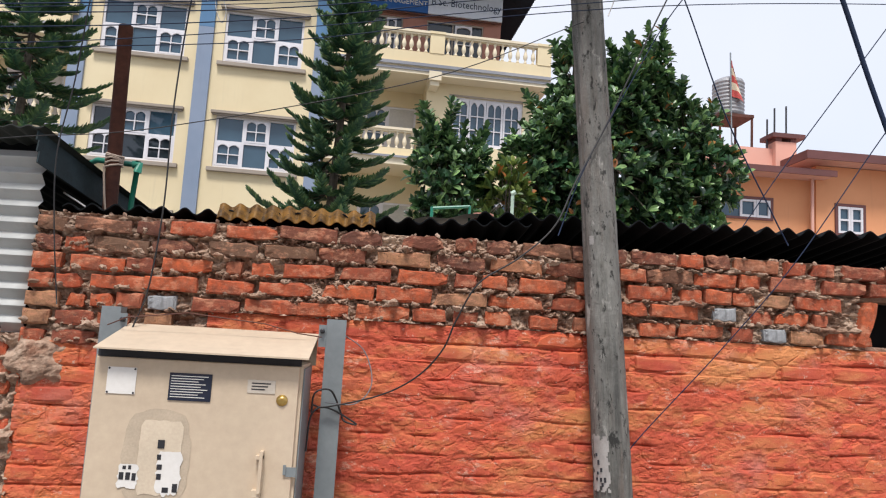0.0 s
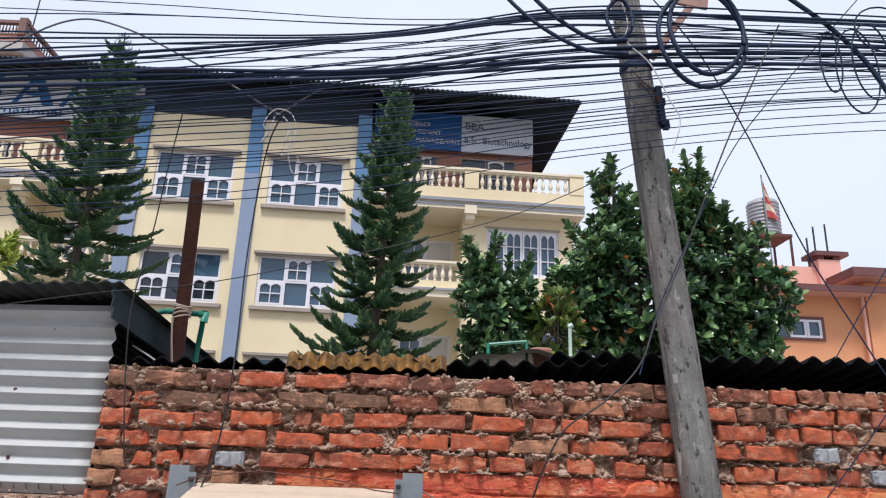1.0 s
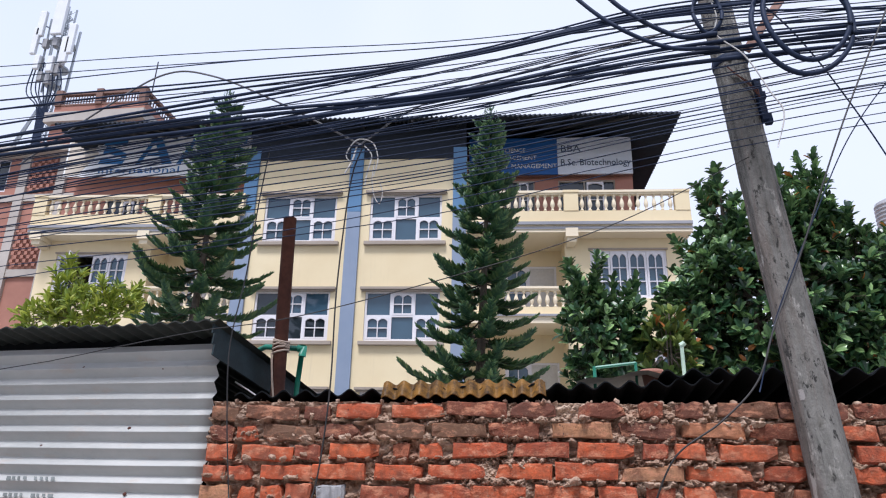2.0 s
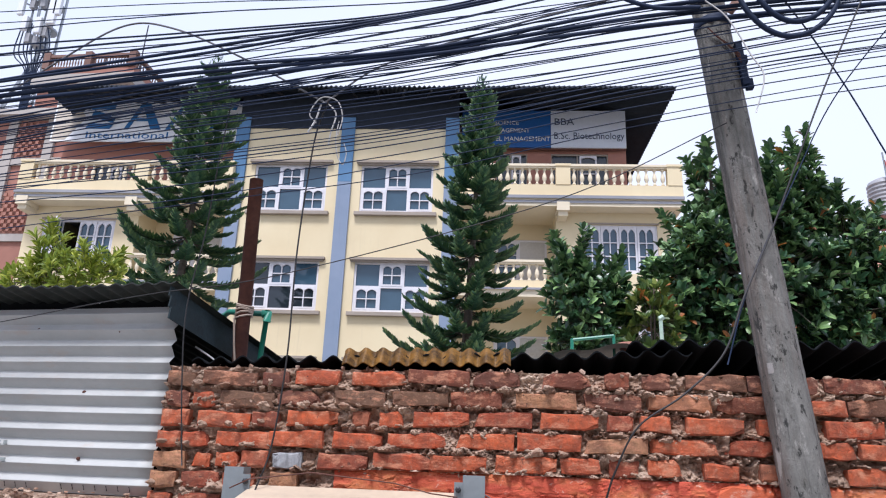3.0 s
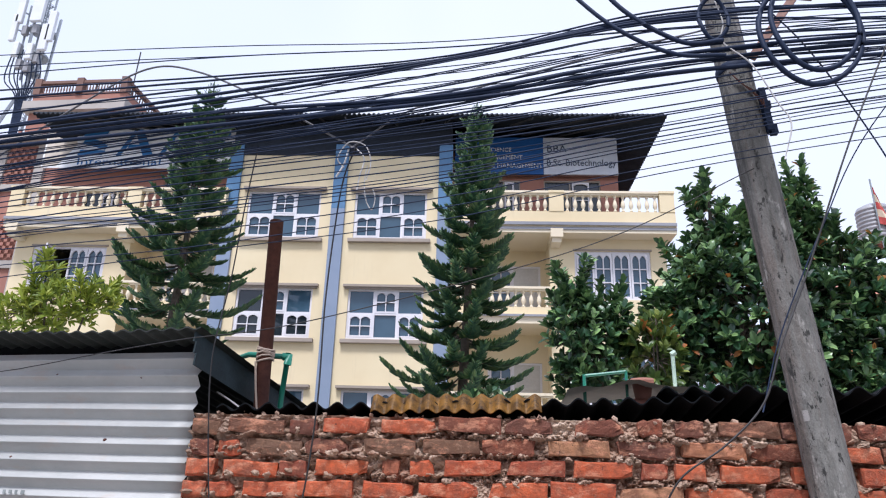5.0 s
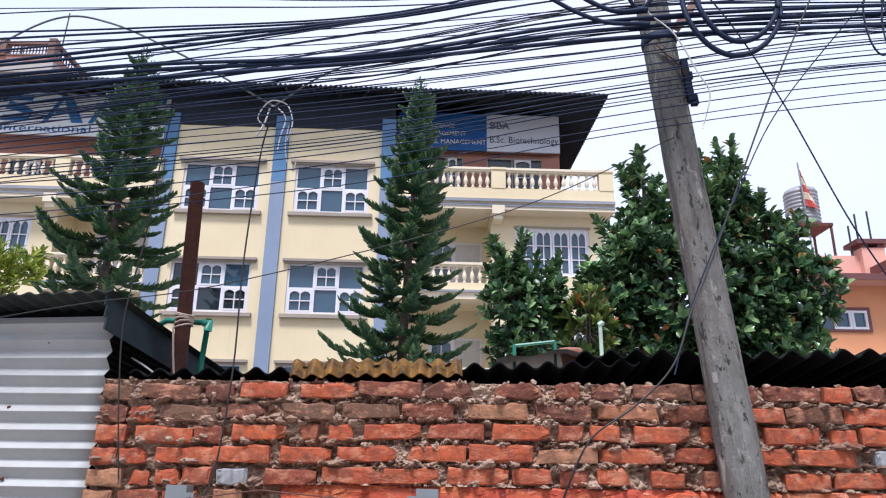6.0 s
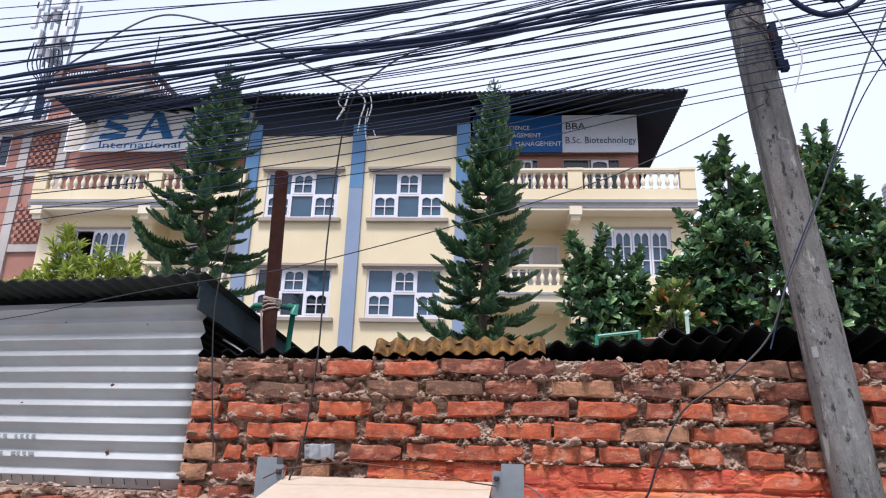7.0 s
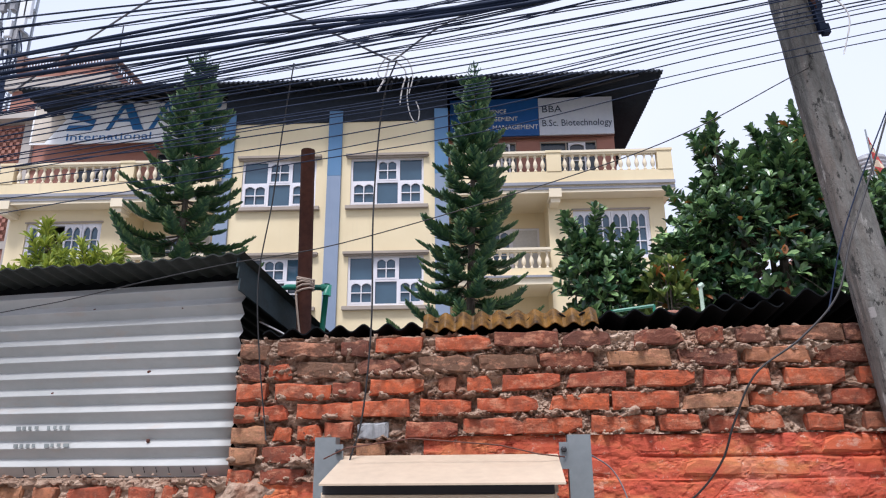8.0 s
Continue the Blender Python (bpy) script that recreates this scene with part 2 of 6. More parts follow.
# base colour holds the shade of the sheets' undersides, hence so black
DARK_SHEET = rust_material("near_black_sheet", (0.003, 0.004, 0.005), (0.006, 0.008, 0.010), 0.95, 0.0)
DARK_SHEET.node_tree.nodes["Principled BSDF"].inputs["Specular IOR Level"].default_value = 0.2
# the bluish dark of the shaded eaves is put into this base colour
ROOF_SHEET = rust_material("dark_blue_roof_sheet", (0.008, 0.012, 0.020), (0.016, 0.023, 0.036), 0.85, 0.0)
MOSSY_SHEET = rust_material("weathered_dark_sheet", (0.010, 0.014, 0.013), (0.034, 0.040, 0.034), 0.8, 0.1)
YELLOW_SHEET = translucent_material("yellowed_fibre_sheet", (0.09, 0.042, 0.006), (0.34, 0.165, 0.022), 0.3)
TIN = tin_material()
RUST = rust_material("rusty_iron", (0.07, 0.026, 0.018), (0.15, 0.055, 0.035), 0.75, 0.2)
TEAL = plain("green_plastic_pipe", (0.015, 0.18, 0.115), 0.4, 0, 0.15, 8)
POLE = pole_material()
BEIGE = plain("beige_enamel", (0.57, 0.46, 0.335), 0.45, 0, 0.12, 4, 0.05)
STEEL = plain("grey_painted_steel", (0.24, 0.27, 0.28), 0.45, 0.3, 0.15, 5, 0.08)
DARK_STEEL = plain("dark_steel", (0.05, 0.05, 0.055), 0.5, 0.6, 0.2)
CABLE = plain("black_cable_sheath", (0.014, 0.025, 0.056), 0.6, 0, 0.2, 20)
CABLE.node_tree.nodes["Principled BSDF"].inputs["Specular IOR Level"].default_value = 0.2
SHEATH = plain("worn_black_sheath", (0.016, 0.015, 0.015), 0.55, 0, 0.3, 20)
GREY_WIRE = plain("grey_wire", (0.16, 0.16, 0.17), 0.6, 0, 0.2, 20)
WHITE_WIRE = plain("white_wire", (0.55, 0.54, 0.52), 0.6, 0, 0.2, 20)
ROPE = plain("pale_rope", (0.42, 0.33, 0.26), 0.9, 0, 0.2, 40)
PAPER = plain("torn_paper", (0.72, 0.70, 0.66), 0.9, 0, 0.1, 10)
NAVY = plain("navy_plate", (0.010, 0.016, 0.035), 0.4, 0, 0.2)
INK = plain("ink", (0.02, 0.02, 0.025), 0.7)
BRASS = plain("brass", (0.55, 0.38, 0.12), 0.35, 0.9, 0.1)
SIGN_BLUE = plain("sign_blue", (0.015, 0.10, 0.33), 0.5, 0, 0.12, 1.5, 0.03)
SIGN_WHITE = plain("sign_white", (0.62, 0.66, 0.73), 0.5, 0, 0.08, 1.5, 0.03)
BANNER_WHITE = plain("banner_white", (0.82, 0.84, 0.86), 0.6, 0, 0.1, 1.0, 0.05)
LETTER_BLUE = plain("letter_blue", (0.02, 0.14, 0.36), 0.5)
LETTER_DARK = plain("letter_dark", (0.025, 0.045, 0.085), 0.5)
ORANGE = facade_material("orange_paint", (0.60, 0.26, 0.12), (0.68, 0.31, 0.15), (0.40, 0.18, 0.1))
PINK = facade_material("pink_paint", (0.60, 0.32, 0.25), (0.66, 0.38, 0.30), (0.4, 0.22, 0.17))
MAROON = plain("maroon_fascia", (0.13, 0.045, 0.04), 0.6, 0, 0.25, 3)
FAR_BRICK = facade_material("far_brick", (0.28, 0.13, 0.095), (0.40, 0.19, 0.14), (0.22, 0.12, 0.1))
FAR_CONCRETE = facade_material("far_concrete", (0.34, 0.31, 0.28), (0.46, 0.42, 0.38), (0.2, 0.19, 0.17))
TANK = plain("grey_water_tank", (0.30, 0.30, 0.31), 0.5, 0.2, 0.25, 3)
ANTENNA = plain("antenna_white", (0.66, 0.68, 0.70), 0.5, 0, 0.06)
GALV = plain("galvanised_lattice", (0.32, 0.35, 0.38), 0.5, 0.6, 0.15)
GROUND = concrete_material("street_ground", (0.24, 0.23, 0.21), (0.36, 0.345, 0.32), scale=1.5)
BARK = concrete_material("bark", (0.07, 0.055, 0.04), (0.16, 0.13, 0.10), scale=9)
PINE_LEAF = leaf_material("pine_needles", (0.026, 0.078, 0.050), (0.052, 0.140, 0.075), (0.12, 0.25, 0.10), 0.5)
PINE_TIP = leaf_material("pine_needle_tips", (0.038, 0.100, 0.050), (0.078, 0.165, 0.066), (0.19, 0.28, 0.10), 0.5)
BROAD_LEAF = leaf_material("broad_leaves", (0.009, 0.030, 0.016), (0.044, 0.116, 0.046), (0.23, 0.37, 0.13), 0.28, 0.14)
DRY_LEAF = leaf_material("dry_leaves", (0.30, 0.10, 0.02), (0.36, 0.13, 0.03), (0.42, 0.2, 0.05), 0.5)
OLIVE_LEAF = leaf_material("olive_leaves", (0.03, 0.07, 0.016), (0.09, 0.16, 0.03), (0.24, 0.28, 0.06), 0.4)
LIME_LEAF = leaf_material("lime_leaves", (0.11, 0.18, 0.02), (0.24, 0.31, 0.03), (0.44, 0.47, 0.07), 0.45)
RED_CLOTH = plain("red_cloth", (0.48, 0.08, 0.07), 0.9)
PALE_CLOTH = plain("pale_cloth", (0.66, 0.55, 0.40), 0.9)
CANVAS = plain("grey_canvas", (0.56, 0.50, 0.42), 0.9, 0, 0.2, 5)

# ---- building blocks ----


def empty(name, m=Matrix()):
    ob = new(name)
    ob.matrix_basis = m
    ob.empty_display_size = 0.1
    return ob


def mesh_of(bm, material, smooth=False):
    me = bpy.data.meshes.new("mesh")
    bm.normal_update()
    bm.to_mesh(me)
    bm.free()
    for m in material if isinstance(material, (list, tuple)) else [material]:
        me.materials.append(m)
    if smooth:
        me.polygons.foreach_set("use_smooth", [True] * len(me.polygons))
    return me


def part(name, bm, material, parent=None, label="", m=None, smooth=False):
    ob = new(name, bm if isinstance(bm, bpy.types.Mesh) else mesh_of(bm, material, smooth))
    ob.parent = parent
    if m is not None:
        ob.matrix_basis = m
    if label:
        ob["label"] = label
    return ob


def box(bm, x0, x1, y0, y1, z0, z1, index=0):
    v = [bm.verts.new((x, y, z)) for z in (z0, z1) for y in (y0, y1) for x in (x0, x1)]
    for f in ((0, 2, 3, 1), (4, 5, 7, 6), (0, 1, 5, 4), (2, 6, 7, 3), (0, 4, 6, 2), (1, 3, 7, 5)):
        bm.faces.new([v[i] for i in f]).material_index = index
    return v


def block(x0, x1, y0, y1, z0, z1, bevel=0.0):
    bm = bmesh.new()
    box(bm, x0, x1, y0, y1, z0, z1)
    if bevel:
        bmesh.ops.bevel(bm, geom=list(bm.edges), offset=bevel, segments=2, affect="EDGES", profile=0.6)
    return bm


def boxes(*rows):
    bm = bmesh.new()
    for row in rows:
        box(bm, *row)
    return bm


def lathe(profile, sides=12, bm=None, centre=(0, 0)):
    """A turned body from rows of (radius, z)."""
    bm = bm or bmesh.new()
    rings = []
    for r, z in profile:
        rings.append([bm.verts.new((centre[0] + r * math.cos(2 * math.pi * i / sides), centre[1] + r * math.sin(2 * math.pi * i / sides), z)) for i in range(sides)])
    for a, b in zip(rings, rings[1:]):
        for i in range(sides):
            j = (i + 1) % sides
            bm.faces.new((a[i], a[j], b[j], b[i]))
    bm.faces.new(rings[0][::-1])
    bm.faces.new(rings[-1])
    return bm


def tube(points, radius, sides=6, bm=None):
    """A tube along points; radius is one number or one for each point."""
    bm = bm or bmesh.new()
    pts = [Vector(p) for p in points]
    rad = radius if isinstance(radius, (list, tuple)) else [radius] * len(pts)
    rings = []
    for i, p in enumerate(pts):
        way = (pts[min(i + 1, len(pts) - 1)] - pts[max(i - 1, 0)]).normalized()
        side = way.orthogonal() if abs(way.z) > 0.95 else way.cross(Vector((0, 0, 1)))
        side.normalize()
        up = side.cross(way)
        rings.append([bm.verts.new(p + rad[i] * (side * math.cos(2 * math.pi * k / sides) + up * math.sin(2 * math.pi * k / sides))) for k in range(sides)])
    for a, b in zip(rings, rings[1:]):
        for k in range(sides):
            bm.faces.new((a[k], a[(k + 1) % sides], b[(k + 1) % sides], b[k]))
    bm.faces.new(rings[0])
    bm.faces.new(rings[-1][::-1])
    return bm


def wall_with_openings(x0, x1, z0, z1, y0, y1, holes=()):
    """A wall in the x, z plane between y0 and y1, with openings (x0, x1, z0, z1) that go through."""
    xs = sorted({x0, x1, *[min(max(h[i], x0), x1) for h in holes for i in (0, 1)]})
    zs = sorted({z0, z1, *[min(max(h[i], z0), z1) for h in holes for i in (2, 3)]})
    bm = bmesh.new()
    solid = lambda i, k: 0 <= i < len(xs) - 1 and 0 <= k < len(zs) - 1 and not any(
        h[0] < (xs[i] + xs[i + 1]) / 2 < h[1] and h[2] < (zs[k] + zs[k + 1]) / 2 < h[3] for h in holes)
    spot = {}

    def vert(i, k, y):
        key = (i, k, y)
        if key not in spot:
            spot[key] = bm.verts.new((xs[i], y, zs[k]))
        return spot[key]

    for i in range(len(xs) - 1):
        for k in range(len(zs) - 1):
            if not solid(i, k):
                continue
            bm.faces.new((vert(i, k, y0), vert(i + 1, k, y0), vert(i + 1, k + 1, y0), vert(i, k + 1, y0)))
            bm.faces.new((vert(i, k, y1), vert(i, k + 1, y1), vert(i + 1, k + 1, y1), vert(i + 1, k, y1)))
            for di, dk, a, b in ((-1, 0, (i, k), (i, k + 1)), (1, 0, (i + 1, k + 1), (i + 1, k)), (0, -1, (i + 1, k), (i, k)), (0, 1, (i, k + 1), (i + 1, k + 1))):
                if not solid(i + di, k + dk):
                    bm.faces.new((vert(*a, y0), vert(*b, y0), vert(*b, y1), vert(*a, y1)))
    bmesh.ops.recalc_face_normals(bm, faces=bm.faces)
    return bm


def corrugated(length, depth, pitch, height, thick=0.004, steps=10, rows=2, wobble=0.0, skew=0.0):
    """A corrugated sheet: waves run along y, their profile along x; from (0, 0, 0)."""
    bm = bmesh.new()
    n = int(length / pitch * steps)
    top, low = [], []
    for j in range(rows + 1):
        a, b = [], []
        for i in range(n + 1):
            x = length * i / n
            z = height / 2 * (math.sin(2 * math.pi * x / pitch) - skew * math.sin(4 * math.pi * x / pitch)) + wobble * noise.noise(Vector((x * 1.7, j * 0.6, 3.1)))
            a.append(bm.verts.new((x, depth * j / rows, z)))
            b.append(bm.verts.new((x, depth * j / rows, z - thick)))
        top.append(a)
        low.append(b)
    for j in range(rows):
        for i in range(n):
            bm.faces.new((top[j][i], top[j][i + 1], top[j + 1][i + 1], top[j + 1][i]))
            bm.faces.new((low[j][i], low[j + 1][i], low[j + 1][i + 1], low[j][i + 1]))
    for j in (0, rows):
        for i in range(n):
            bm.faces.new((top[j][i], low[j][i], low[j][i + 1], top[j][i + 1]))
    return bm

# ---- ground ----
bm = bmesh.new()
bmesh.ops.create_grid(bm, x_segments=40, y_segments=40, size=400)
ground = part("ground", bm, GROUND)
tagged(ground, "grey trodden street and yard ground", "ground", kind="structure")

# ---- unseen plain house fronts behind the walker, added to shape reflections and sky light ----
across = empty("unseen_house_fronts")
tagged(across, "unseen plain house fronts added to shape reflections and sky light", "house", kind="structure")
for x, w, h, mat in ((-16, 9.8, 6.5, FAR_CONCRETE), (-6, 7.8, 7.5, PINK), (2, 8.8, 6.8, FAR_CONCRETE), (11, 9.0, 7.2, CREAM_TRIM)):
    part("wall", block(x, x + w, -11.4, -11.0, 0, h * 0.85), mat, across)

# ---- the cream college building ----
COLLEGE = pose(-5.04, 19.3, 0.0, 0, 0, 3.2)
college = empty("college_building", COLLEGE)
tagged(college, "cream four-storey college building with pale blue pilasters and dark roof", "building")


def casement_mesh(w, h, columns=2, rows=2, bar=0.05, inner=0.028, arch=0.06):
    """A white leaf with glazing bars and arched top lights, from (0, 0, 0), face at y = 0."""
    cw, rh = (w - 2 * bar) / columns, (h - 2 * bar) / rows
    holes = []
    for i in range(columns):
        a = bar + i * cw + (inner / 2 if i else 0)
        b = bar + (i + 1) * cw - (inner / 2 if i < columns - 1 else 0)
        for k in range(rows):
            z0 = bar + k * rh + (inner / 2 if k else 0)
            z1 = bar + (k + 1) * rh - (inner / 2 if k < rows - 1 else 0)
            if k < rows - 1 or not arch:
                holes.append((a, b, z0, z1))
                continue
            for cut, drop in ((0.0, 1.0), (0.08, 0.6), (0.17, 0.3), (0.3, 0.0)):
                holes.append((a + cut * cw, b - cut * cw, z0, z1 - drop * arch))
    return wall_with_openings(0, w, 0, h, 0, 0.05, holes)


def frame_mesh(w, h, columns, rows, depth):
    """A frame in one piece round the given cells."""
    return wall_with_openings(0, w, 0, h, 0, depth, [(a, b, c, d) for a, b in columns for c, d in rows])


def college_window(u0, u1, z0, z1, w=0.0, dark=()):
    """Three lights wide, two high: arched casements and plain tinted panes by turns."""
    W, H, b = u1 - u0, z1 - z0, 0.06
    at = pose(u0, w + 0.05, z0)
    c1, c2 = W * 0.35, W * 0.66
    mid = H * 0.5
    cells = [(b, c1 - 0.03), (c1 + 0.03, c2 - 0.03), (c2 + 0.03, W - b)]
    frame_bm = frame_mesh(W, H, cells, [(b, mid - 0.03), (mid + 0.03, H - b)], 0.09)
    win = part("window", frame_bm, WHITE, college, "white timber window with blue tinted panes", at)
    for k, (za, zb) in enumerate(((b, mid - 0.03), (mid + 0.03, H - b))):
        for i, (xa, xb) in enumerate(cells):
            part("pane", block(xa, xb, 0.05, 0.06, za, zb), DARK_GLASS if (i, k) in dark else GLASS, win)
            if (i + k) % 2 == 0:
                part("casement", casement_mesh(xb - xa, zb - za), WHITE, win, m=pose(xa, -0.008, za))
    part("lintel", boxes((-0.14, W + 0.16, -0.19, -0.05, H + 0.03, H + 0.10), (-0.10, W + 0.12, -0.13, -0.05, H - 0.02, H + 0.03)), SILL, win)
    part("sill", block(-0.12, W + 0.14, -0.19, -0.05, -0.14, -0.03, 0.01), SILL, win)
    return win


def french_window(u0, u1, z0, z1, w, leaves=4, open_index=-1):
    W, H, b = u1 - u0, z1 - z0, 0.06
    frame_bm = frame_mesh(W, H, [(b, W - b)], [(b, H - b)], 0.1)
    win = part("window", frame_bm, WHITE, college, "white casement window with tall arched panes", pose(u0, w + 0.05, z0))
    lw = (W - 2 * b) / leaves
    for i in range(leaves):
        if i == open_index:
            leaf = part("casement", casement_mesh(lw, H - 2 * b, 2, 3, 0.055, 0.03, 0.1), WHITE, win, "leaf standing open", m=pose(b + i * lw, 0.0, b, 0, 0, -80))
            part("pane", block(0.03, lw - 0.03, 0.02, 0.03, 0.03, H - 2 * b - 0.03), GLASS, win, m=pose(b + i * lw, 0.0, b, 0, 0, -80))
            continue
        part("casement", casement_mesh(lw - 0.012, H - 2 * b, 2, 3, 0.055, 0.03, 0.1), WHITE, win, m=pose(b + i * lw + 0.006, 0.0, b))
        part("pane", block(b + i * lw, b + (i + 1) * lw, 0.052, 0.06, b, H - b), GLASS, win)
    part("lintel", block(-0.04, W + 0.04, -0.09, -0.05, H, H + 0.05), SILL, win)
    return win


BALUSTER = mesh_of(lathe([(0.05, 0.0), (0.05, 0.04), (0.028, 0.06), (0.03, 0.09), (0.062, 0.16), (0.068, 0.22), (0.052, 0.30), (0.03, 0.37),
                          (0.028, 0.42), (0.042, 0.44), (0.05, 0.46), (0.05, 0.50)], 10), CREAM_TRIM, True)


def balustrade(parent, u0, u1, w0, w1, z_rail, count, height=0.5, material=None):
    """A row of turned balusters under a moulded rail, on a solid apron."""
    mat = material or CREAM_TRIM
    rail = part("handrail", boxes((u0, u1, w0 - 0.04, w1 + 0.04, z_rail - 0.07, z_rail), (u0, u1, w0, w1, z_rail - 0.12, z_rail - 0.07)), mat, parent)
    for i in range(count):
        u = u0 + (u1 - u0) * (i + 0.5) / count
        part("baluster", BALUSTER, None, parent, m=Matrix.Translation((u, (w0 + w1) / 2, z_rail - 0.12 - height)) @ Matrix.Diagonal((1, 1, height / 0.5, 1)))
    return rail


# walls of the projecting middle bay
bays = [(-2.95, -0.72), (0.31, 2.48)]
levels = [(8.70, 10.20), (5.70, 7.16), (2.70, 4.28)]
holes = [(a, b, c, d) for a, b in bays for c, d in levels]
part("wall", wall_with_openings(-3.62, 3.18, 0, 12.0, 0.0, 0.25, holes), CREAM, college)
part("wall", block(-3.62, -3.37, 0.25, 1.45, 0, 12.0), CREAM, college)
part("wall", block(2.93, 3.18, 0.25, 1.45, 0, 12.0), CREAM, college)
for a, b in ((-3.66, -3.25), (-0.38, 0.03), (2.81, 3.22)):
    part("pilaster", block(a, b, -0.09, -0.002, 0, 9.62, 0.008), BLUE_PAINT, college, "pale blue painted pilaster")
    part("pilaster", block(a, b, -0.09, -0.002, 9.622, 11.75, 0.008), DEEP_BLUE, college, "deeper blue upper length of the pilaster")
for a, b in bays:
    for c, d in levels:
        # darker glass in one window stands in for dark tree reflections
        college_window(a, b, c, d, 0.0, ((0, 0), (0, 1), (1, 0), (2, 0)) if a < -1 and 5 < c < 6 else ())
# wings with french windows, behind the balconies
part("wall", wall_with_openings(6.12, 9.5, 0, 9.1, 0.3, 0.55, [(6.84, 9.04, 7.03, 8.5), (6.84, 9.04, 4.0, 5.5)]), CREAM, college)
part("wall", wall_with_openings(-10.05, -6.5, 0, 9.1, 0.3, 0.55, [(-9.5, -7.2, 7.0, 8.44), (-9.5, -7.2, 4.0, 5.5)]), CREAM, college)
for a, b in ((9.25, 9.5), (-10.05, -9.8)):
    part("wall", block(a, b, 0.55, 9.0, 0, 9.1), CREAM, college)
for a, b in ((6.12, 6.37), (-6.75, -6.5)):
    part("wall", block(a, b, 0.55, 1.45, 0, 9.1), CREAM, college)
french_window(6.84, 9.04, 7.03, 8.5, 0.3)
french_window(6.84, 9.04, 4.0, 5.5, 0.3)
french_window(-9.5, -7.2, 7.0, 8.44, 0.3, 4, 1)
french_window(-9.5, -7.2, 4.0, 5.5, 0.3)
# loggia back walls, doors
for side, (a, b) in ((1, (3.18, 6.12)), (-1, (-6.5, -3.62))):
    doors = [(4.35, 5.95, z, z + 2.02) for z in (6.35, 3.35)] if side > 0 else [(-5.9, -4.3, z, z + 2.02) for z in (6.35, 3.35)]
    part("wall", wall_with_openings(a, b, 0, 9.1, 1.45, 1.7, doors), CREAM, college)
    for d0, d1, z0, z1 in doors:
        door = part("door", boxes((0, 0.06, 0, 0.1, 0, 2.02), (1.54, 1.6, 0, 0.1, 0, 2.02), (0.06, 1.54, 0, 0.1, 1.96, 2.02), (0.72, 0.78, 0.002, 0.098, 0, 1.96)), WHITE, college, "white balcony door with a glazed side light", pose(d0, 1.48, z0))
        part("leaf", boxes((0.78, 1.54, 0.03, 0.07, 0, 1.96), (0.85, 1.11, 0.015, 0.03, 1.1, 1.85), (1.2, 1.47, 0.015, 0.03, 1.1, 1.85), (0.85, 1.47, 0.015, 0.03, 0.12, 0.95)), DOOR_WHITE, door)
        part("casement", casement_mesh(0.66, 1.2, 2, 3, 0.05, 0.028, 0.08), WHITE, door, m=pose(0.06, 0.01, 0.76))
        part("pane", block(0.06, 0.72, 0.062, 0.07, 0.76, 1.96), GLASS, door)
        part("panel", block(0.06, 0.72, 0.03, 0.07, 0, 0.76), DOOR_WHITE, door)
# floors and balconies
for side, a, b in ((1, 3.22, 9.70), (-1, -10.2, -3.66)):
    balcony = part("balcony", boxes((a, b, -0.26, 1.5, 8.86, 9.06), (a, b, -0.30, 1.5, 9.06, 9.18)), CREAM_TRIM, college, "roof terrace balcony with cream balusters")
    part("band", boxes((a, b, -0.34, -0.31, 9.075, 9.165), (a, b, -0.29, -0.262, 8.95, 9.02)), GREY_TRIM, balcony)
    part("apron", block(a, b, -0.26, -0.10, 9.18, 9.52), CREAM, balcony)
    posts = (3.3, 6.08, 9.27) if side > 0 else (-10.2, -6.55, -3.95)
    for p in posts:
        part("post", boxes((p, p + 0.42, -0.28, -0.08, 9.52, 10.1), (p - 0.02, p + 0.44, -0.31, -0.05, 10.1, 10.17)), CREAM, balcony)
    for p, q, n in zip(posts, posts[1:], (11, 12) if side > 0 else (13, 9)):
        balustrade(balcony, p + 0.42, q, -0.26, -0.10, 10.16, n)
    for p in (6.1,) if side > 0 else (-10.1, -6.7):
        part("corbel", boxes((p, p + 0.36, -0.30, 0.3, 8.72, 8.98), (p + 0.05, p + 0.31, -0.22, 0.3, 8.58, 8.72)), CREAM_TRIM, college)
    a2, b2 = (3.22, 6.1) if side > 0 else (-6.5, -3.66)
    for z in (6.2, 3.2):
        low = part("balcony", boxes((a2, b2, -0.12, 1.45, z, z + 0.18), (a2, b2, -0.16, 0.1, z + 0.18, z + 0.26)), CREAM_TRIM, college, "loggia balcony with turned balusters")
        part("band", block(a2, b2, -0.19, -0.16, z + 0.19, z + 0.25), GREY_TRIM, low)
        part("apron", block(a2, b2, 0.0, 0.14, z + 0.26, z + 0.5), CREAM, low)
        balustrade(low, a2, b2, 0.0, 0.14, z + 1.1, 13, 0.48)
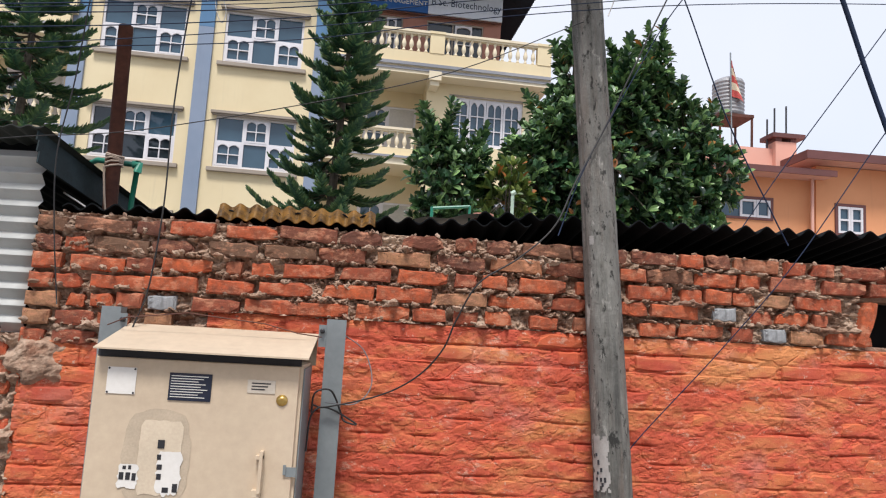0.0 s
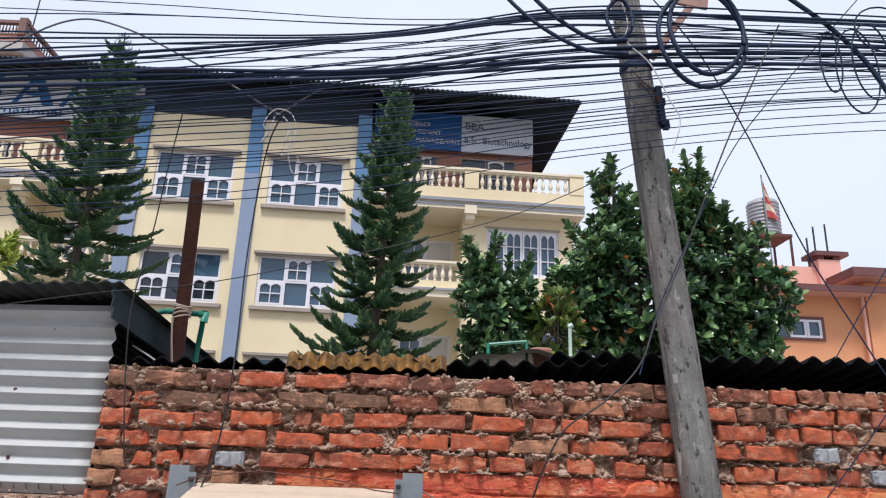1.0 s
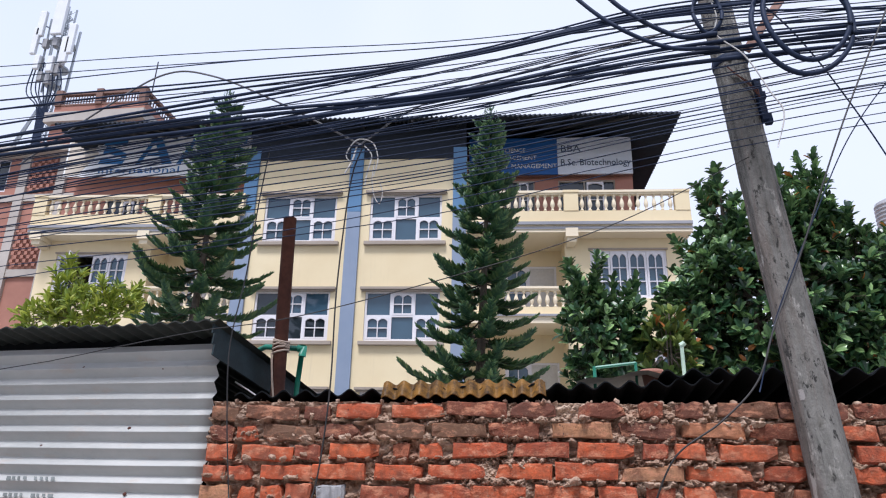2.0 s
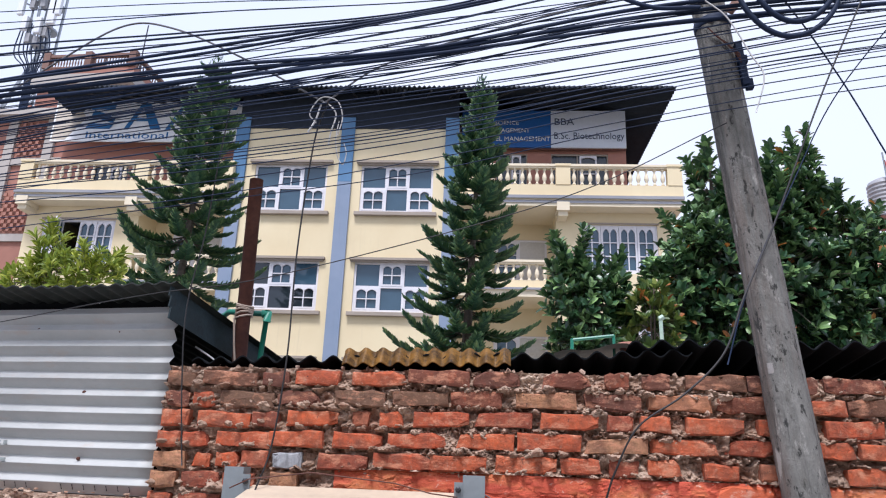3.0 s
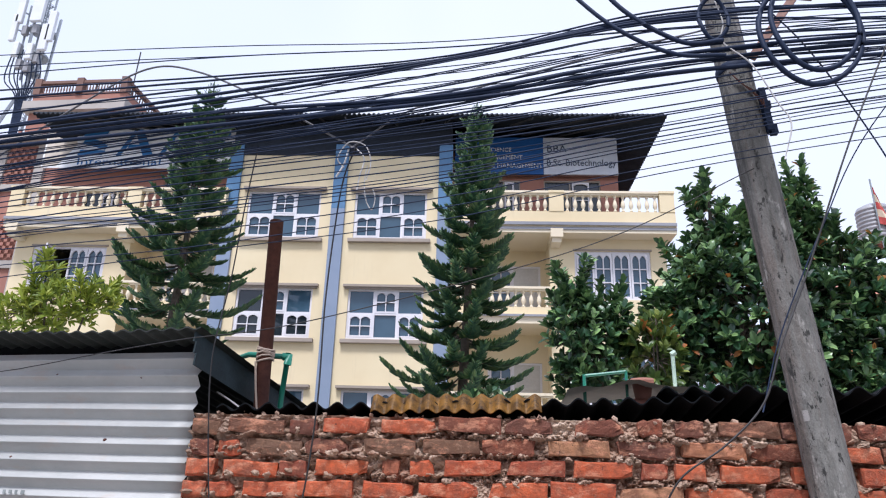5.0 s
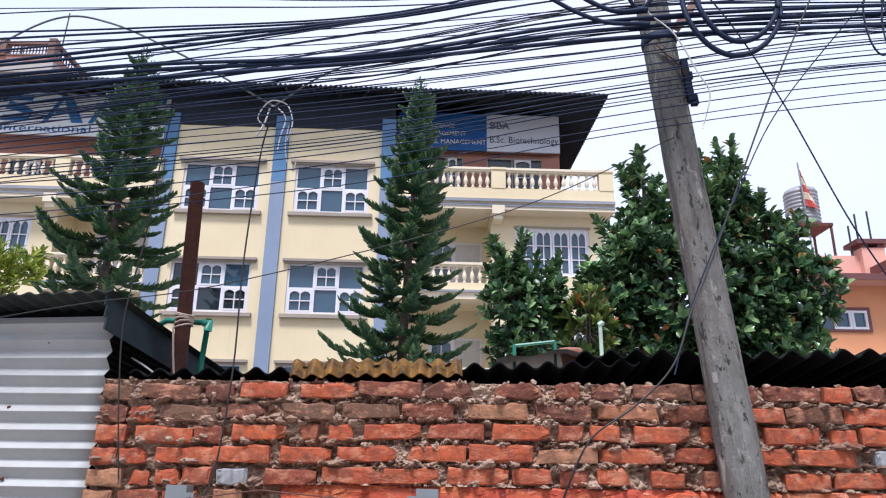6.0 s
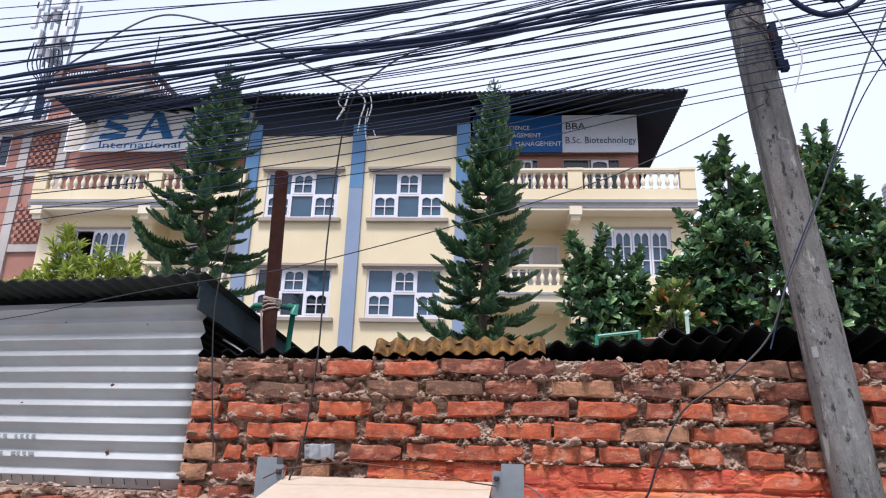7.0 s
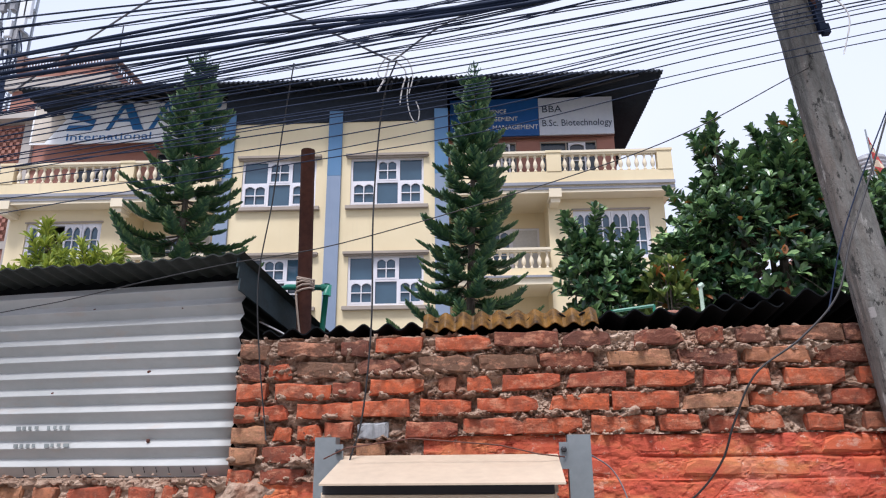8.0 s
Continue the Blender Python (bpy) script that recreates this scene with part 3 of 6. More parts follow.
# top storey set back, of bare brick, with windows below the signs
tops = {1: (3.18, 8.46), -1: (-10.1, -3.62)}
for side, (a, b) in tops.items():
    wins = [(4.35, 5.35, 9.9, 11.25), (6.1, 7.9, 9.9, 11.25)] if side > 0 else [(-8.9, -7.7, 9.9, 10.72), (-6.3, -5.2, 9.9, 11.2)]
    part("wall", wall_with_openings(a, b, 9.18, 12.4, 1.35, 1.6, wins), FAR_BRICK, college, "bare brick top storey wall")
    part("wall", block(b - 0.25, b, 1.6, 8, 9.18, 12.4) if side > 0 else block(a, a + 0.25, 1.6, 8, 9.18, 12.4), FAR_BRICK, college)
    for c, d, z0, z1 in wins:
        W, H = d - c, z1 - z0
        win = part("window", frame_mesh(W, H, [(0.04, W * 0.45), (W * 0.45 + 0.04, W - 0.04)], [(0.06, H - 0.05)], 0.1), SILL, college, "grimy window of the top storey", pose(c, 1.38, z0))
        part("pane", block(0.04, W - 0.04, 0.05, 0.06, 0.06, H - 0.05), DARK_GLASS, win)
        part("casement", casement_mesh(W * 0.3, H - 0.12, 1, 2), WHITE, win, m=pose(W * 0.5, -0.01, 0.06))
part("floor_slab", block(-9.9, 9.3, 1.5, 9, 8.9, 9.17), FAR_CONCRETE, college)
for z in (2.35, 5.35, 8.35, 11.9):
    part("floor_slab", block(-3.3, 2.9, 0.26, 9, z, z + 0.15), FAR_CONCRETE, college)
part("wall", block(-10.05, 9.5, 9.0, 9.25, 0, 12.4), CREAM, college)
for a, b in ((-3.35, 2.9),):
    part("partition", block(a, b, 3.4, 3.5, 0, 12.0), FAR_CONCRETE, college)

# roof: dark corrugated sheets on a hip frame
bm = bmesh.new()
N, E, R, zr = 260, (-9.6, 9.5, -1.0, 11.0), (-3.0, 3.0, 5.0), 14.6
ze = 12.27


def roof_side(p0, p1, q0, q1, n, thick=0.03):
    top, low = [], []
    for i in range(n + 1):
        f = i / n
        e, r = p0.lerp(p1, f), q0.lerp(q1, f)
        dz = 0.035 * math.sin(math.pi * 2 * i / 4)
        top.append((bm.verts.new(e + Vector((0, 0, dz + thick))), bm.verts.new(r + Vector((0, 0, dz + thick)))))
        low.append((bm.verts.new(e + Vector((0, 0, dz))), bm.verts.new(r + Vector((0, 0, dz)))))
    for i in range(n):
        bm.faces.new((top[i][0], top[i + 1][0], top[i + 1][1], top[i][1]))
        bm.faces.new((low[i][0], low[i][1], low[i + 1][1], low[i + 1][0]))
        bm.faces.new((top[i][0], low[i][0], low[i + 1][0], top[i + 1][0]))


c1, c2, c3, c4 = Vector((E[0], E[2], ze)), Vector((E[1], E[2], ze)), Vector((E[1], E[3], ze)), Vector((E[0], E[3], ze))
r1, r2 = Vector((R[0], R[2], zr)), Vector((R[1], R[2], zr))
roof_side(c1, c2, r1, r2, N * 2)
roof_side(c2, c3, r2, r2 + Vector((0.001, 0.001, 0)), N)
roof_side(c3, c4, r2, r1, 40)
roof_side(c4, c1, r1 + Vector((-0.001, 0.001, 0)), r1, N)
roof = part("roof", bm, ROOF_SHEET, college, "dark corrugated sheet hip roof with deep eaves")
for u in [x * 0.8 for x in range(-11, 12)]:
    part("rafter", tube([(u, -0.9, ze - 0.05), (u * 0.75, 1.3, ze + 0.55)], 0.04, 4), DARK_STEEL, roof)
# dark upright sheet on the wall stands in for shade below the eaves
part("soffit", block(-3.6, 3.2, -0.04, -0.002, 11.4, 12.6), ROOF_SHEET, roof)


def text_part(words, size, material, parent, m, label, depth=0.01):
    """Raised lettering as a mesh, in the built-in font."""
    curve = bpy.data.curves.new("lettering", "FONT")
    curve.body, curve.size, curve.extrude = words, size, depth / 2
    curve.resolution_u = 2
    probe = new("lettering_curve", curve)
    bpy.context.view_layer.update()
    me = bpy.data.meshes.new_from_object(probe.evaluated_get(bpy.context.evaluated_depsgraph_get()))
    bpy.data.objects.remove(probe)
    me.materials.clear()
    me.materials.append(material)
    ob = new("lettering", me)
    ob.parent, ob.matrix_basis = parent, m
    ob["label"] = label
    return ob


sign = empty("sign_board", COLLEGE @ pose(0, 1.12, 0))
tagged(sign, "blue and white sign board with course names under the eaves", "sign")
part("board", block(3.25, 6.08, 0, 0.06, 11.36, 12.66), SIGN_BLUE, sign, "blue board")
part("board", block(6.09, 8.44, 0, 0.06, 11.36, 12.66), SIGN_WHITE, sign, "white board")
part("batten", block(3.25, 8.44, 0.06, 0.1, 11.3, 11.4), RUST, sign)
for words, size, mat, u, z in (("BBA", 0.34, LETTER_DARK, 6.18, 12.15), ("B.Sc. Biotechnology", 0.33, LETTER_DARK, 6.17, 11.66),
                               ("SCIENCE", 0.20, PAPER, 4.30, 12.15), ("MANAGEMENT", 0.21, PAPER, 4.05, 11.88), ("HOTEL MANAGEMENT", 0.22, PAPER, 3.86, 11.58)):
    t_ob = text_part(words, size, mat, sign, pose(u, -0.006, z, 90), "raised lettering")
    fit_w = {"BBA": 0.62, "B.Sc. Biotechnology": 2.2, "SCIENCE": 0.75, "MANAGEMENT": 1.35, "HOTEL MANAGEMENT": 2.18}[words]
    t_ob.scale = (fit_w / max(0.01, t_ob.dimensions.x), 1, 1)

banner = empty("sign_board", COLLEGE @ pose(0, 0.75, -0.16))
tagged(banner, "long white sign board with large blue marks", "sign")
part("board", block(-10.2, -3.75, 0, 0.05, 11.45, 12.9), BANNER_WHITE, banner)
SHAPES = {"stack": [[(-0.42, 0.72), (0.36, 0.72), (0.40, 0.9), (-0.30, 0.9)], [(-0.40, 0.42), (-0.14, 0.38), (0.30, 0.5), (-0.30, 0.68)], [(-0.2, 0.40), (0.38, 0.22), (0.44, 0.38), (0.1, 0.52)], [(-0.5, 0.02), (0.30, 0.02), (0.40, 0.18), (-0.42, 0.20)]],
          "peak": [[(-0.62, 0.0), (-0.48, 0.0), (0.02, 0.95), (-0.12, 0.95)], [(0.28, 0.0), (0.62, 0.0), (0.16, 0.95), (-0.12, 0.95)], [(-0.26, 0.30), (0.30, 0.30), (0.28, 0.40), (-0.24, 0.40)]]}
for u, kind in ((-8.55, "stack"), (-7.15, "peak"), (-5.75, "peak"), (-4.45, "stack")):
    for k, outline in enumerate(SHAPES[kind]):
        bm = bmesh.new()
        f = [bm.verts.new((u + x, -0.03 - 0.004 * k, 11.88 + z)) for x, z in outline]
        q = [bm.verts.new((u + x, 0.0, 11.88 + z)) for x, z in outline]
        bm.faces.new(f)
        for i in range(len(f)):
            bm.faces.new((f[i], q[i], q[(i + 1) % len(f)], f[(i + 1) % len(f)]))
        bmesh.ops.recalc_face_normals(bm, faces=bm.faces)
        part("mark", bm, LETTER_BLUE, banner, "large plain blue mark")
word = text_part("International", 0.34, LETTER_BLUE, banner, pose(-9.05, -0.006, 11.56, 90), "raised lettering")
word.scale = (2.75 / max(0.01, word.dimensions.x), 1, 1)
bm = bmesh.new()
f = [bm.verts.new((x, -0.004, z)) for x, z in ((-10.15, 11.5), (-9.7, 11.5), (-9.1, 12.3), (-9.5, 12.85), (-10.15, 12.85))]
bm.faces.new(f)
part("mark", bm, CANVAS, banner, "grey swoosh")

# ---- the brick wall along the street ----
street_wall = empty("wall_street")
tagged(street_wall, "old brick boundary wall, red wash below bare upper courses", "wall", kind="structure")
WALL_Y, COURSE = 3.2, 0.081
TOP = 1.985
rng = random.Random(5)


def brick_mesh(length, depth=0.1, height=0.061, seed=0, rough=0.004, round_by=0.006):
    """One worn brick, centred; its face looks along -y."""
    r = random.Random(seed)
    bm = bmesh.new()
    nx = 5
    rows = []
    nick = [r.uniform(0.1, 1.0) ** 3 * 0.016 for _ in range(4)]
    for ring, inset in ((0, round_by), (1, 0.0)):
        y = -depth / 2 + (0 if ring == 0 else round_by)
        loop = [(-length / 2 + inset + (length - 2 * inset) * i / (nx - 1), -height / 2 + inset) for i in range(nx)]
        loop += [(-x, -z) for x, z in loop]
        worn = []
        for i, (x, z) in enumerate(loop):
            corner = {0: 0, nx - 1: 1, nx: 2, 2 * nx - 1: 3}.get(i)
            if corner is not None:
                x -= math.copysign(nick[corner] * 0.8, x)
                z -= math.copysign(nick[corner], z)
            worn.append(bm.verts.new((x + r.uniform(-rough, rough), y + r.uniform(-rough, rough) * 0.4 + (nick[corner] * 0.6 if corner is not None and ring == 0 else 0), z + r.uniform(-rough, rough))))
        rows.append(worn)
    rows.append([bm.verts.new((v.co.x, depth / 2, v.co.z)) for v in rows[1]])
    n = len(rows[0])
    for a, b in zip(rows, rows[1:]):
        for i in range(n):
            bm.faces.new((a[i], a[(i + 1) % n], b[(i + 1) % n], b[i]))
    f = rows[0]
    mid = [bm.verts.new(((f[i].co.x + f[n - 1 - i].co.x) / 2, -depth / 2 + r.uniform(-0.6, 0.2) * rough, r.uniform(-0.006, 0.006))) for i in range(nx)]
    for i in range(nx - 1):
        bm.faces.new((f[i], mid[i], mid[i + 1], f[i + 1]))
        bm.faces.new((mid[i], f[n - 1 - i], f[n - 2 - i], mid[i + 1]))
    bm.faces.new((f[0], f[n - 1], mid[0]))
    bm.faces.new((f[nx - 1], mid[nx - 1], f[nx]))
    bmesh.ops.recalc_face_normals(bm, faces=bm.faces)
    return bm


LENGTHS = {"full": 0.222, "half": 0.105, "bat": 0.16, "short": 0.075}
BARE = {k: [mesh_of(brick_mesh(v, seed=i * 7 + len(k), rough=0.0045, round_by=0.007), BRICK) for i in range(6)] for k, v in LENGTHS.items()}
DARK = {k: [mesh_of(brick_mesh(v, seed=i * 11 + len(k), rough=0.006), SOOTY) for i in range(5)] for k, v in LENGTHS.items()}
RED = {k: [mesh_of(brick_mesh(v, seed=i * 5 + len(k), rough=0.003, round_by=0.008), WASHED) for i in range(4)] for k, v in LENGTHS.items()}
GREY = mesh_of(brick_mesh(0.115, seed=77), GREY_BRICK)


def sag(x):
    """The courses dip a little towards the free end of the wall."""
    return -0.022 * min(1.2, max(0.0, -x))


def lay_course(code, z, kit, proud, x=-1.305, tilt=1.8):
    """A course written as gap in centimetres and a letter for each brick's length."""
    for gap, letter in zip(code[0::2], code[1::2]):
        x += int(gap) / 100
        length = 0.04 + 0.0125 * (ord(letter) - 65)
        cx = x + length / 2
        kind = min(LENGTHS, key=lambda k: abs(LENGTHS[k] - length))
        grey = z < 1.69 and abs(cx + 0.70) < 0.075
        me = GREY if grey else rng.choice(kit[kind])
        size = Matrix.Diagonal(((length + 0.009) / (0.115 if grey else LENGTHS[kind]), 1, rng.uniform(0.93, 1.06), 1))
        part("brick", me, None, street_wall, m=pose(cx, WALL_Y + 0.05 - proud + rng.uniform(-0.009, 0.008), z + sag(cx) + rng.uniform(-0.004, 0.004), 0, rng.uniform(-tilt, tilt), rng.uniform(-2.5, 2.5)) @ size)
        x += length
    return x


def lay(x0, x1, top, courses, kit, proud, broken, joint=0.018, skip=lambda x, z: False, tilt=1.4):
    for k in range(courses):
        z = top - COURSE * (k + 0.5)
        x = x0 + (0.0 if k % 2 else -0.06)
        while x < x1 - 0.04:
            roll = rng.random()
            kind = "full" if roll > broken else ("half" if roll > broken * 0.45 else ("bat" if roll > broken * 0.15 else "short"))
            length = LENGTHS[kind]
            x = max(x, x0 + 0.002)
            if x + length > x1:
                kind = "half" if x + 0.105 <= x1 else "short"
                length = LENGTHS[kind]
            cx = x + length / 2
            if not skip(cx, z):
                me = rng.choice(kit[kind])
                if kit is BARE and (abs(cx - 1.75) < 0.09 and abs(z - 1.70) < 0.04 or abs(cx - 2.06) < 0.09 and abs(z - 1.61) < 0.04):
                    me = GREY
                part("brick", me, None, street_wall, m=pose(cx, WALL_Y + 0.05 - proud + rng.uniform(-0.007, 0.007), z + sag(cx) + rng.uniform(-0.005, 0.005), 0, rng.uniform(-tilt, tilt), rng.uniform(-2, 2)))
            x += length + joint * rng.uniform(0.5, 1.7)


def rough_sheet(x0, x1, z0, z1, y, step, low, high, scale, seed, bed=0.0, groove=0.0):
    """Uneven mortar: a fine sheet whose lumps push out between the bricks."""
    nx, nz = int((x1 - x0) / step), int((z1 - z0) / step)
    verts, faces = [], []
    for k in range(nz + 1):
        for i in range(nx + 1):
            x, z = x0 + (x1 - x0) * i / nx, z0 + (z1 - z0) * k / nz
            n = noise.fractal(Vector((x * scale, seed, z * scale * 1.25)), 0.8, 2.1, 4)
            f = min(1.0, max(0.0, 0.5 + 0.55 * n))
            if bed:
                near = 0.5 + 0.5 * math.cos(math.tau * (z - TOP + 0.006 * noise.noise(Vector((x * 3, 0, z * 9)))) / COURSE)
                lump = abs(noise.noise(Vector((x * 24, seed, z * 34)))) * 1.4 + 0.35 * noise.noise(Vector((x * 60, seed, z * 75))) + 0.5 * noise.noise(Vector((x * 7, seed, z * 9)))
                lump += 0.45 * (0.4 - abs(noise.noise(Vector((x * 95, seed, z * 120)))) * 1.6)
                f += bed * (0.22 + near ** 1.6) * max(-0.3, lump)
            cut = 0.0
            if groove:
                wave = (z - sag(x) - PAINT_TOP + 0.012 * noise.noise(Vector((x * 4, 2.2, z * 5)))) / COURSE
                near = math.exp(-((wave - round(wave)) * COURSE / 0.005) ** 2)
                gate = noise.noise(Vector((x * 6.5, 5.5, z * 9))) + (0.16 if z > PAINT_TOP - 0.1 else (0.10 if z < 1.05 else -0.10))
                cut = 0.75 * groove * near * min(1.0, max(0.0, gate * 3 + 0.25)) - 0.003 * noise.fractal(Vector((x * 16, 8.8, z * 34)), 0.7, 2.2, 4)
                row = math.floor(wave)
                along = (x + 0.12 * (row % 2) + 0.05 * noise.noise(Vector((row * 3.3, 1.0, 2.0)))) / 0.24
                cut += 0.010 * math.exp(-((along - round(along)) * 0.24 / 0.005) ** 2) * min(1.0, max(0.0, gate * 3 + 0.1))
                # short jagged cracks and scaled-off skins of paint
                bend = noise.noise(Vector((x * 14, 1.1, z * 14))) * 0.35
                d = noise.voronoi(Vector((x * 6.0 + bend, 3.3, z * 13.0 + bend)))[0]
                crack = math.exp(-((d[1] - d[0]) / 0.045) ** 2)
                cut += 0.0045 * crack * min(1.0, max(0.0, 4 * noise.noise(Vector((x * 4.1, 6.1, z * 6.3))) - 0.1))
                scale_off = noise.fractal(Vector((x * 7, 2.7, z * 13)), 0.8, 2.1, 5)
                cut += 0.0035 * min(1.0, max(0.0, (scale_off - 0.12) * 14)) + 0.0015 * min(1.0, max(0.0, (scale_off + 0.35) * 14))
                cut -= 0.006 if z < PAINT_TOP - 0.16 else 0.001
            verts.append((x, y - (low + (high - low) * f) + cut, z))
    for k in range(nz):
        for i in range(nx):
            a = k * (nx + 1) + i
            faces.append((a, a + 1, a + nx + 2, a + nx + 1))
    me = bpy.data.meshes.new("mesh")
    me.from_pydata(verts, [], faces)
    return me


def sheet_part(me, material, parent, label):
    me.materials.append(material)
    ob = new("mortar", me)
    ob.parent = parent
    tagged(ob, label, kind="stuff")
    return ob


PAINT_TOP = TOP - 5 * COURSE
VENT = (2.47, 2.82, 1.60, 1.82)
core = part("core", wall_with_openings(-1.3, 4.4, 0, TOP - 0.025, WALL_Y + 0.085, WALL_Y + 0.24, [VENT]), MORTAR, street_wall)
part("core", block(-5.0, -1.301, WALL_Y + 0.05, WALL_Y + 0.24, 0, 1.435), MORTAR, street_wall)

# added black plate behind the wall makes the vent hole look unlit
part("vent_lining", block(2.38, 3.1, WALL_Y + 0.27, WALL_Y + 0.29, 1.5, 1.95), SHADE_BLACK, street_wall)

# ---- lean-to roof behind the wall ----
lean_to = empty("shed_roof")
tagged(lean_to, "near-black corrugated lean-to roof resting on the brick wall", "roof")
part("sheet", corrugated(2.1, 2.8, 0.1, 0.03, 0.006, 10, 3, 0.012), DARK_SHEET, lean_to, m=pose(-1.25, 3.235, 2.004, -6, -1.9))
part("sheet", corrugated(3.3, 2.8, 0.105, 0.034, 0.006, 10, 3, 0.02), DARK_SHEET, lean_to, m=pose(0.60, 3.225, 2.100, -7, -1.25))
part("sheet", corrugated(0.70, 0.085, 0.073, 0.026, 0.005, 10, 3, 0.012), YELLOW_SHEET, lean_to, "yellowed translucent corrugated sheet", m=pose(-0.575, 3.196, 1.992, 53, -1.3))
part("purlin", block(-1.2, 0.9, 3.9, 3.96, 1.93, 1.965), DARK_STEEL, lean_to)
# added black board gives the darkness under the lean-to
part("back_board", block(-1.2, 4.3, 5.6, 5.65, 0, 1.80), SHADE_BLACK, lean_to)

# ---- tin shed at the end of the wall ----
tin_shed = empty("tin_shed", Matrix.Translation((-1.345, 3.23, 0)) @ pose(0, 0, 0, 0, 0, -6) @ Matrix.Translation((1.345, -3.23, 0)))
tagged(tin_shed, "small shed of silver corrugated tin under a dark sheet roof", "shed")


def ribbed_tin(length, depth, pitch, height):
    """A sheet pressed into long ribs: a wide flank, a narrow flank and softened edges between them."""
    bm = bmesh.new()
    shape = ((0.0, 0.03), (0.02, 0.0), (0.05, 0.04), (0.56, 0.96), (0.59, 1.0), (0.62, 0.96), (0.97, 0.06))
    across = []
    for k in range(int(length / pitch) + 1):
        across += [((k + s) * pitch, h * height) for s, h in shape if (k + s) * pitch <= length]
    rows = 24
    sheets = []
    for back in (0.0, 0.003):
        grid = []
        for j in range(rows + 1):
            y = depth * j / rows
            dent = [0.003 * noise.noise(Vector((x * 5, y * 2.2, 0.4))) + 0.0012 * noise.noise(Vector((x * 18, y * 9, 4.4))) for x, _ in across]
            grid.append([bm.verts.new((x + 0.004 * noise.noise(Vector((y * 1.5, x * 3, 1))), y, h - back + dent[i])) for i, (x, h) in enumerate(across)])
        for a, b in zip(grid, grid[1:]):
            for i in range(len(across) - 1):
                bm.faces.new((a[i], a[i + 1], b[i + 1], b[i]) if not back else (a[i], b[i], b[i + 1], a[i + 1]))
        sheets.append(grid)
    f, b = sheets
    for j in range(rows):
        for i in (0, -1):
            bm.faces.new((f[j][i], f[j + 1][i], b[j + 1][i], b[j][i]))
    for i in range(len(across) - 1):
        for j in (0, -1):
            bm.faces.new((f[j][i], f[j][i + 1], b[j][i + 1], b[j][i]))
    bmesh.ops.recalc_face_normals(bm, faces=bm.faces)
    return bm


tin = ribbed_tin(0.815, 2.6, 0.0725, 0.032)
part("wall_sheet", tin, TIN, tin_shed, "silver corrugated tin sheet with horizontal ribs",
     m=Matrix.Translation((-1.345, 3.25, 1.44)) @ Matrix(((0, -1, 0, 0), (0, 0, -1, 0), (1, 0, 0, 0), (0, 0, 0, 1))), smooth=True)
part("roof_sheet", corrugated(3.2, 2.2, 0.076, 0.012, 0.006, 10, 4, 0.012), MOSSY_SHEET, tin_shed, "dark weathered corrugated roof sheet",
     m=pose(-4.49, 3.10, 2.315, -8.5, 0, 0))
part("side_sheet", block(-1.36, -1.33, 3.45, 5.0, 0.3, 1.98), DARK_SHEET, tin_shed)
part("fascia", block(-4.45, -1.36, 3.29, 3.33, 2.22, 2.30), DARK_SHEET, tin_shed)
VERGE = rust_material("blue_green_sheet", (0.006, 0.015, 0.018), (0.016, 0.034, 0.040), 0.75, 0.1)
for k in range(3):
    part("verge_strip", block(-1.325 + 0.012 * k, -1.318 + 0.012 * k, 3.12, 4.25, -0.06 - 0.052 * k, -0.010 - 0.052 * k), VERGE, tin_shed, "blue-green verge strip", m=Matrix.Translation((0, 3.1, 2.325)) @ pose(0, 0, 0, -8.5) @ Matrix.Translation((0, -3.1, 0)))
for x, z in ((-1.62, 2.13), (-2.05, 2.14), (-1.75, 1.86), (-1.72, 1.58), (-2.2, 1.78)):
    part("bolt", lathe([(0.008, 0), (0.008, 0.006), (0.004, 0.012)], 8), RUST, tin_shed, m=pose(x, 3.235, z, 90))
for i in range(14):
    x = -1.44 - 0.055 * i - (0.12 if i > 6 else 0)
    part("wire_end", tube([(x, 3.225, 1.455), (x - 0.006, 3.222, 1.475), (x + 0.006, 3.232, 1.49)], 0.002, 4), DARK_STEEL, tin_shed)
# faded stencilled marks on the lowest ribs
FADED = plain("faded_stencil", (0.24, 0.27, 0.265), 0.8, 0, 0.35, 30)
mark_rng = random.Random(61)
for row in range(2):
    bm = bmesh.new()
    for k in range(9):
        x = -2.34 + 0.030 * k
        if mark_rng.random() < 0.85:
            box(bm, x, x + mark_rng.uniform(0.012, 0.028), 3.2135, 3.2155, 1.555 + 0.0725 * row + mark_rng.uniform(0, 0.006), 1.574 + 0.0725 * row)
    tagged(part("stencil", bm, FADED, tin_shed), "worn grey bars of stencilled writing", kind="stuff")
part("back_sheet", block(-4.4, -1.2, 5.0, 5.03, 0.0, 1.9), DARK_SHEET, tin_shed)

rod = part("wire_rod", tube([(-1.335, 3.42, 2.092), (-1.24, 3.36, 2.045), (-1.15, 3.30, 1.996)], 0.004, 6), WHITE_WIRE)
tagged(rod, "thin pale wire rod leaning on the brick wall", "rod")

